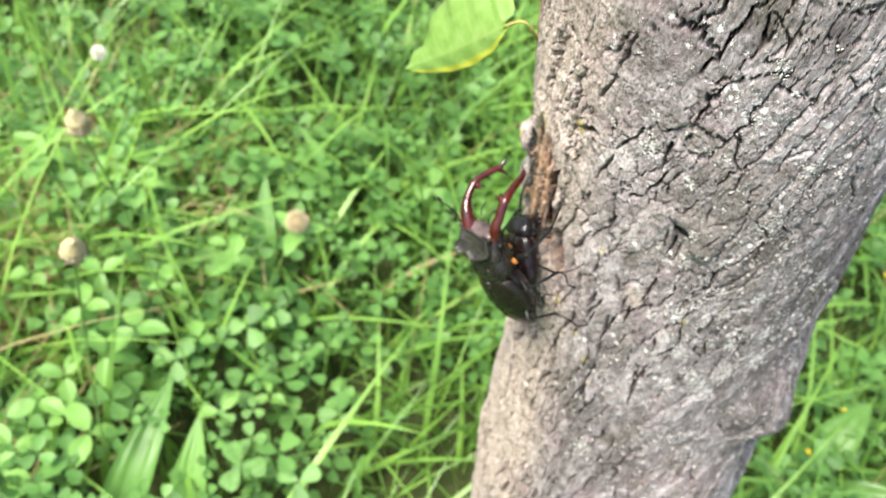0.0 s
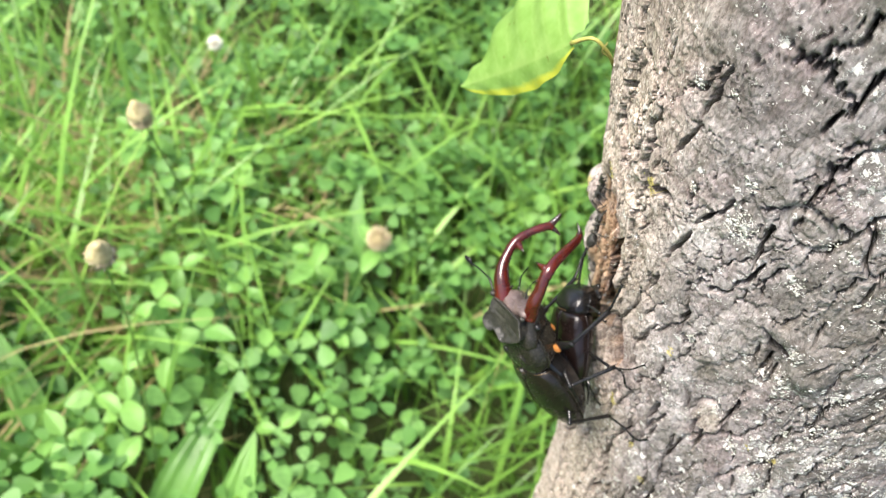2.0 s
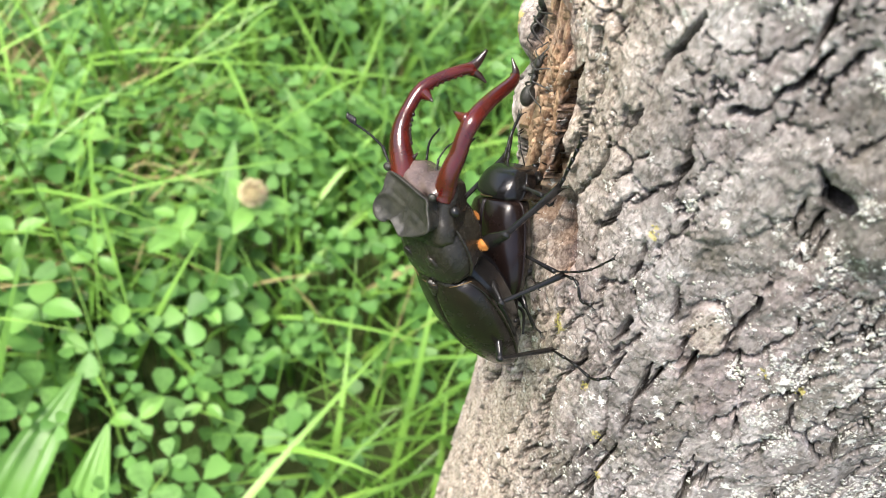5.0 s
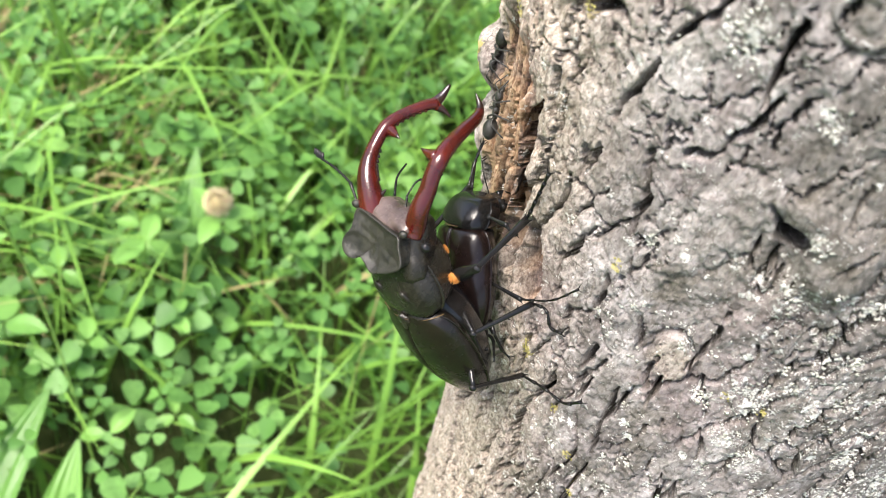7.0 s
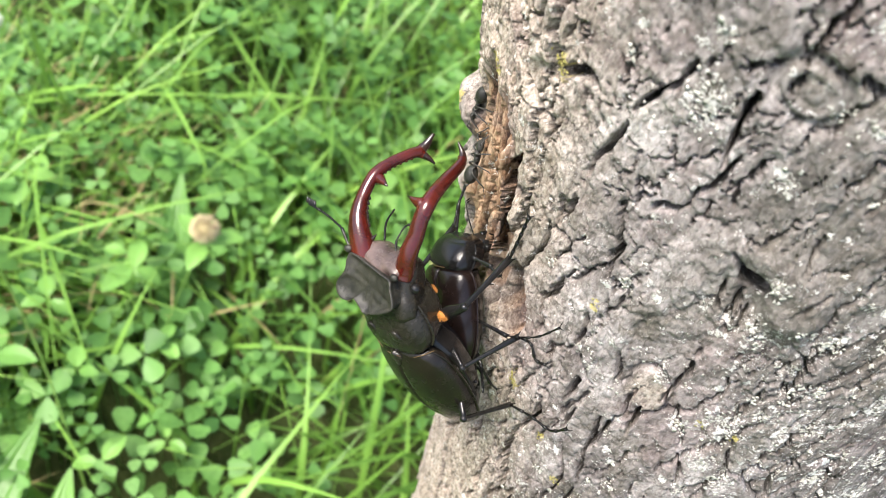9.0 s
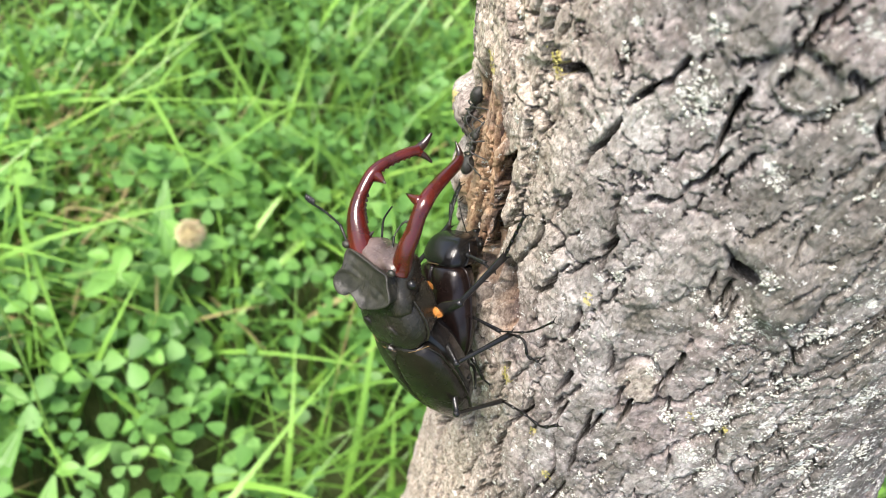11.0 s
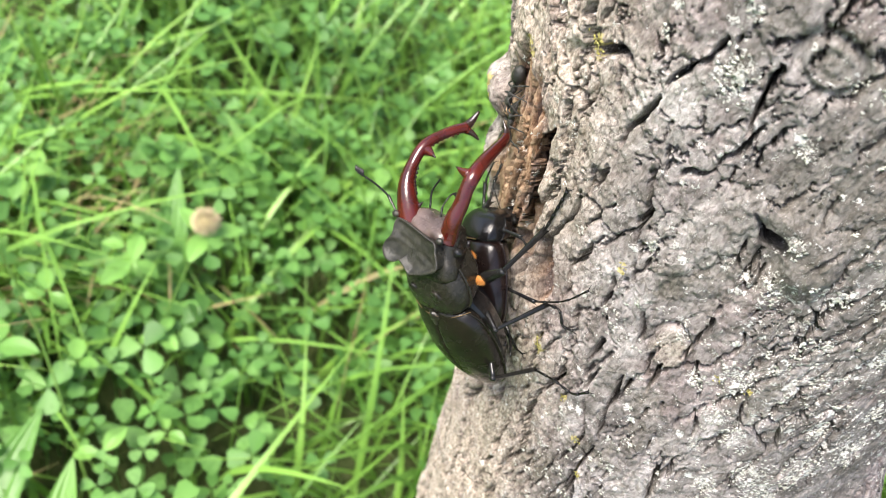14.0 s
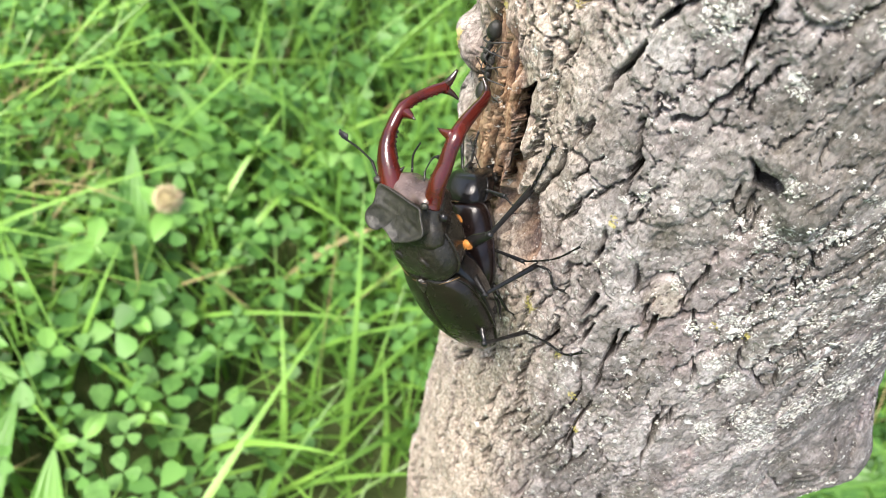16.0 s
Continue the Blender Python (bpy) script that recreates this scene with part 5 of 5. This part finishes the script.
plantain_head([(-0.181, 0.041, 0.0), (-0.262, 0.108, 0.14), (-0.300, 0.122, 0.25), (-0.312, 0.104, 0.358)], 15, 15, 3)
plantain_head([(-0.262, -0.003, 0.0), (-0.280, 0.024, 0.13), (-0.280, 0.033, 0.26), (-0.259, 0.015, 0.378)], 15, 14, 4)
plantain_head([(-0.190, 0.030, 0.0), (-0.186, 0.004, 0.08), (-0.180, -0.030, 0.19)], 13, 13, 5)
clover_head([(-0.221, 0.165, 0.0), (-0.224, 0.185, 0.08), (-0.206, 0.207, 0.200)], 10.0, PINK, "fading pinkish clover flower head above two leaves", 3, 6)
clover_head([(-0.510, 0.400, 0.0), (-0.502, 0.390, 0.095)], 8.0, WHITE, "small white clover flower head", 0, 7)
plantain([((-0.245, -0.050, 0.02), (-0.256, 0.088, 0.105), 0.034), ((-0.195, -0.020, 0.02), (-0.222, 0.068, 0.10), 0.030), ((-0.205, -0.035, 0.02), (-0.160, 0.030, 0.08), 0.026)], 1)
plantain([((-0.180, 0.330, 0.02), (-0.274, 0.388, 0.115), 0.022), ((-0.235, 0.215, 0.02), (-0.275, 0.306, 0.12), 0.026), ((-0.300, 0.205, 0.02), (-0.345, 0.252, 0.10), 0.022)], 2)
plantain([((-0.350, -0.020, 0.02), (-0.435, 0.030, 0.10), 0.028), ((-0.345, -0.030, 0.02), (-0.395, -0.045, 0.10), 0.026)], 3)
plantain([((0.330, 0.270, 0.02), (0.375, 0.345, 0.09), 0.040), ((0.34, 0.25, 0.02), (0.44, 0.25, 0.09), 0.034)], 4)


def large_trefoil(at, size, turn, tilt, seed):
    rng = random.Random(seed)
    sway, tilt = rng.uniform(0, 6.3), tilt * rng.uniform(0.5, 2.2)
    t = tagged(new("clover_plant"), "large soft green clover leaf of three leaflets on a stalk", "plant", "large clover leaves")
    base = np.array([at[0] + rng.uniform(-0.02, 0.02), at[1] + rng.uniform(-0.02, 0.02), 0.0])
    stem(t, [base, (base + np.array(at)) / 2 + np.array([0.006, -0.004, 0.01]), at], 0.7, 0.5)
    for k in range(3):
        a = turn + 2.09 * k + rng.uniform(-0.25, 0.25)
        d = np.array([math.cos(a), math.sin(a), tilt * math.cos(a - sway) - rng.uniform(0.0, 0.35)])
        d = d / np.linalg.norm(d)
        long = size * rng.uniform(0.8, 1.15)
        leaf_blade(t, "leaflet", np.array(at) + d * 0.002, np.array(at) + d * long, long * rng.uniform(0.48, 0.62), BRIGHT_LEAF, rng.uniform(0.05, 0.4), 0, rng.uniform(0.02, 0.14), 12, 7)
    return t


for i, (x, y, z, size) in enumerate(((-0.260, 0.209, 0.12, 0.029), (-0.378, 0.277, 0.11, 0.026), (-0.273, 0.224, 0.11, 0.024), (-0.297, 0.105, 0.13, 0.032), (-0.308, 0.078, 0.12, 0.028),
                                     (-0.325, 0.050, 0.12, 0.026), (-0.336, 0.028, 0.11, 0.024), (-0.336, -0.008, 0.10, 0.026), (-0.307, -0.025, 0.10, 0.026), (-0.253, 0.126, 0.11, 0.020),
                                     (-0.288, 0.020, 0.11, 0.028), (-0.210, 0.082, 0.09, 0.020), (-0.181, 0.117, 0.08, 0.018), (-0.458, 0.235, 0.12, 0.034), (-0.409, 0.132, 0.10, 0.022),
                                     (-0.346, 0.111, 0.12, 0.026), (-0.369, 0.241, 0.12, 0.026), (-0.218, 0.173, 0.10, 0.018), (-0.300, 0.165, 0.11, 0.020), (-0.356, 0.151, 0.11, 0.022))):
    large_trefoil((x, y, z), size, 0.7 * i, 0.3, 40 + i)


def small_flower(x, y, z):
    t = tagged(new("yellow_flower"), "tiny yellow meadow flower on a thin stalk", "flower", "yellow flowers in the grass")
    stem(t, [(x + 0.01, y, 0.0), (x, y, z)], 0.5, 0.4)
    s = Shape()
    for k in range(5):
        a = 1.257 * k
        s.ball((x * 1000 + 2 * math.cos(a), y * 1000 + 2 * math.sin(a), z * 1000 + 0.6), (1.5, 1.5, 0.5), seg=6)
    piece("petals", s, YELLOW, t)


for x, y in ((0.358, 0.339), (0.380, 0.323), (0.320, 0.275), (0.41, 0.55), (0.43, 0.60), (0.30, 0.40)):
    small_flower(x, y, 0.07)


# ---- twig and leaf on the trunk ----
def pear_leaf_material():
    m, nt, b = material("pear_leaf", 0.27, 0.55)
    v = coords(nt)
    n = noise_tex(nt, v, 90.0, 4.0)
    col = ramp(nt, n, [(0.3, (0.15, 0.29, 0.055)), (0.7, (0.27, 0.43, 0.12))])
    margin = ramp(nt, maths(nt, "ADD", attribute(nt, "margin"), maths(nt, "MULTIPLY", noise_tex(nt, v, 160.0, 3.0), 0.35)), [(0.75, (0, 0, 0)), (0.92, (1, 1, 1))])
    col = mix(nt, margin, col, (0.50, 0.52, 0.06))
    vein = attribute(nt, "vein")
    col = mix(nt, maths(nt, "MULTIPLY", vein, 0.5), col, (0.32, 0.46, 0.14))
    spots = ramp(nt, noise_tex(nt, v, 330.0, 2.0), [(0.70, (0, 0, 0)), (0.76, (1, 1, 1))])
    col = mix(nt, maths(nt, "MULTIPLY", spots, 0.6), col, (0.12, 0.07, 0.02))
    nt.links.new(col, b.inputs["Base Color"])
    t = nt.nodes.new("ShaderNodeBsdfTranslucent")
    nt.links.new(mix(nt, 0.4, col, (0.4, 0.6, 0.06)), t.inputs["Color"])
    s = nt.nodes.new("ShaderNodeMixShader")
    s.inputs[0].default_value = 0.4
    nt.links.new(b.outputs[0], s.inputs[1])
    nt.links.new(t.outputs[0], s.inputs[2])
    nt.links.new(s.outputs[0], nt.nodes["Material Output"].inputs["Surface"])
    bump(nt, b, noise_tex(nt, v, 500.0, 3.0), 0.3, 0.0006)
    return m


PEAR_LEAF = pear_leaf_material()
TWIG = plain("twig_bark", (0.09, 0.06, 0.035), (0.20, 0.15, 0.09), 0.8, 300.0)
PETIOLE = plain("leaf_stalk", (0.24, 0.28, 0.06), (0.36, 0.30, 0.09), 0.5, 300.0)


def twig_with_leaf():
    s = Shape()
    s.tube([(-77.2, 48.0, 571), (-80.5, 51.0, 577), (-83.5, 55.0, 586), (-88, 58, 600), (-96, 62, 632)], [0.9, 0.75, 0.7, 0.65, 0.4], 8, 24, wave=0.08)
    twig = piece("twig", s, TWIG, tree, "thin dark twig close to the trunk")
    s = Shape()
    s.tube([(-81.0, 51.0, 577), (-83.5, 48.5, 582), (-88.0, 47.0, 585.0), (-93.2, 49.9, 578.4)], [0.5, 0.5, 0.5, 0.6], 7, 16)
    s.tube([(-82.5, 49.5, 580), (-84.5, 46.5, 583), (-84.0, 45.5, 587)], [0.25, 0.2, 0.12], 5, 10)
    piece("leaf_stalk", s, PETIOLE, twig)
    # the blade: long axis from stalk to tip, one half turned up, serrated
    base, tip = np.array((-0.0930, 0.0498, 0.5786)), np.array((-0.1265, 0.0704, 0.5259))
    along = tip - base
    across = np.array((-0.1060, 0.0700, 0.5870)) - (base + tip) / 2
    across = across - along * (across @ along) / (along @ along)
    across = across / np.linalg.norm(across)
    nrm = np.cross(along, across)
    nrm = nrm / np.linalg.norm(nrm)
    rows, cols = 60, 33
    T, S = np.meshgrid(np.linspace(0, 1, rows), np.linspace(-0.35, 1, cols), indexing="ij")
    w = 0.036 * np.sin(np.pi * np.clip(T, 0.01, 0.995) ** 0.8) ** 0.7
    w = w * np.where(S > 0, 1, 0.55) + 0.0005 * np.abs(np.mod(T * 34, 1) - 0.5) * (np.abs(S) > 0.9)
    bite = 1 - 0.45 * np.exp(-((T - 0.86) / 0.05) ** 2) * (S > 0)
    high = 0.010 * np.sin(np.pi * T) * (S - 0.3) ** 2 + 0.006 * S * S + 0.0012 * np.sin(T * 30 - S * 8) * np.abs(S)
    co = base + T[..., None] * along + (S * w * bite)[..., None] * across + high[..., None] * nrm
    mesh = grid_mesh("leaf", co, rows, cols)
    vertex_values(mesh, "margin", np.clip(np.where(S < 0, np.abs(S) / 0.35, 0), 0, 1) * 0.9 + 0.35 * (np.abs(S) > 0.93))
    vein = np.exp(-(S / 0.03) ** 2) + np.exp(-((np.mod(T * 9 - np.abs(S) * 2.2, 1) - 0.5) / 0.06) ** 2) * 0.7
    vertex_values(mesh, "vein", np.clip(vein, 0, 1))
    part("leaf", mesh, PEAR_LEAF, twig, "green pear leaf with a yellowing lower edge")


twig_with_leaf()


# ---- two ants on the torn bark ----
ANT = chitin("grey_black_ant", (0.012, 0.012, 0.011), (0.028, 0.027, 0.024), 0.38, 5000.0, 0.3)


def ant():
    """Millimetres; x to its right, y ahead, z up from the bark."""
    rng = random.Random(8)

    def bit(name, s, parent):
        return part(name, s.mesh(name, [ANT], 0.00128), None, parent)

    t = tagged(new("ant"), "large grey-black ant on the torn bark", "ant", "ants on the bark")
    s = Shape()
    s.ball((0, -2.9, 1.7), (1.3, 1.8, 1.2), seg=12)
    for y in (-3.9, -3.1, -2.3):
        s.tube([(1.0, y, 1.8), (0.6, y, 2.5), (0, y, 2.72), (-0.6, y, 2.5), (-1.0, y, 1.8)], [0.06] * 5, 5, 12)
    bit("gaster", s, t)
    s = Shape()
    s.ball((0, -0.9, 1.4), (0.22, 0.35, 0.45), seg=8)
    s.ball((0, 0.2, 1.5), (0.55, 1.1, 0.6), seg=10)
    s.ball((0, 1.3, 1.7), (0.6, 0.6, 0.6), seg=8)
    bit("thorax", s, t)
    s = Shape()
    s.ball((0, 2.8, 1.6), (0.95, 1.0, 0.65), seg=12)
    for side in (-1, 1):
        s.cone((side * 0.45, 3.6, 1.4), (side * 0.1, 4.4, 1.2), 0.28, 6)
    head = bit("head", s, t)
    for side in (-1, 1):
        s = Shape()
        s.tube([(side * 0.4, 3.4, 1.8), (side * 1.5, 4.2, 2.2), (side * 1.2, 5.2, 1.4), (side * 1.0, 6.0, 0.8)], [0.11, 0.1, 0.1, 0.12], 5, 14)
        bit("antenna", s, head)
        for y, reach, ahead in ((1.2, 2.9, 2.0), (0.3, 3.2, -0.3), (-0.4, 3.2, -2.8)):
            s = Shape()
            s.tube([(side * 0.3, y, 1.2), (side * reach * 0.45, y + ahead * 0.35, 2.2), (side * reach * 0.8, y + ahead * 0.8, 0.9), (side * reach, y + ahead, 0.0), (side * (reach + 0.4), y + ahead * 1.25, -0.1)], [0.2, 0.17, 0.13, 0.1, 0.07], 6, 18)
            bit("leg", s, t)
    return t


def on_bark(angle, z, head_up, out=0.0006):
    """A pose on the trunk: back outwards, head turned by head_up degrees from straight up."""
    p = on_trunk(angle, z, out)
    a = radians(angle)
    n = Vector((math.cos(a), math.sin(a), 0.0))
    up = Vector((-0.233, 0.115, 1.0))
    up = (up - n * up.dot(n)).normalized()
    right = up.cross(n)
    m = Matrix((right, up, n)).transposed().to_4x4()
    return Matrix.Translation(p) @ m @ Matrix.Rotation(radians(head_up), 4, "Z")


upper_ant = ant()
lower_ant = copy_thing(upper_ant, Matrix())


def motions():
    """The ants creep up the bark; the male shifts his hold a little."""
    walk(upper_ant, [(t, on_bark(a, z, turn, -0.0010)) for t, a, z, turn in (
        (0.0, 197.5, 0.5425, 170), (4.0, 197.0, 0.5435, 165), (7.0, 196.0, 0.5410, 170), (9.0, 196.0, 0.5400, 160), (10.2, 197.5, 0.5410, 165), (12.5, 201.4, 0.5444, 172), (13.5, 202.7, 0.5458, 176), (14.5, 203.6, 0.5467, 172), (16.0, 205.0, 0.5476, 170))])
    walk(lower_ant, [(t, on_bark(a, z, turn, -0.0010)) for t, a, z, turn in (
        (0.0, 202.3, 0.5318, 20), (4.0, 202.2, 0.5335, 10), (7.0, 203.6, 0.5339, 15), (9.0, 202.7, 0.5325, 5), (10.2, 203.2, 0.5345, 8), (12.5, 204.3, 0.5375, 12), (13.5, 204.9, 0.5384, 8), (14.5, 204.4, 0.5390, 10), (16.0, 205.6, 0.5406, 5))])
    hips = Matrix.Translation((0.005, -0.012, -0.012))
    walk(male, [(t, MALE_AT @ Matrix.Translation(Vector(move) * 0.001) @ hips @ pose(0, 0, 0, *turn) @ hips.inverted()) for t, turn, move in (
        (0.0, (1.0, -1.8, 1.0), (-0.6, 0.6, -0.2)), (2.0, (1.2, -1.0, 0.6), (-0.5, 0.4, -0.2)), (4.0, (1.5, -1.8, 0.4), (-0.6, 0.2, -0.1)), (6.5, (-0.2, -0.5, 0.4), (0.0, 0.4, 0.3)),
        (7.0, (0.0, 0.0, 0.1), (0.1, 0.1, 0.1)), (8.0, (-0.5, 0.0, 0.6), (0.0, 0.5, 0.3)), (9.0, (-0.2, 0.3, 0.5), (0.3, 0.6, -0.1)), (10.0, (-0.6, -0.5, 0.5), (0.1, 0.4, 0.1)),
        (12.5, (-0.3, -0.8, 0.1), (0.0, 0.0, -0.6)), (13.0, (-0.6, -1.8, 0.1), (0.2, 0.0, -0.6)), (14.0, (-1.5, -2.5, 0.2), (0.1, 0.0, -0.7)), (15.0, (-1.2, -2.0, 0.0), (0.2, 0.0, -0.8)), (16.0, (-3.0, -3.4, 0.4), (0.0, -0.2, -0.4)))])
    root = Matrix.Translation((-0.0085, 0.0214, -0.0104))
    walk(male_feeler, [(t, root @ pose(0, 0, 0, 0, a, b) @ root.inverted()) for t, a, b in (
        (0.0, 0, 0), (4.0, 6, 0), (6.5, 0, 0), (10.0, 2, -3), (12.5, 4, 4), (13.2, 12, -14), (13.9, 10, -10), (14.5, 0, 0), (16.0, -4, 2))])


motions()
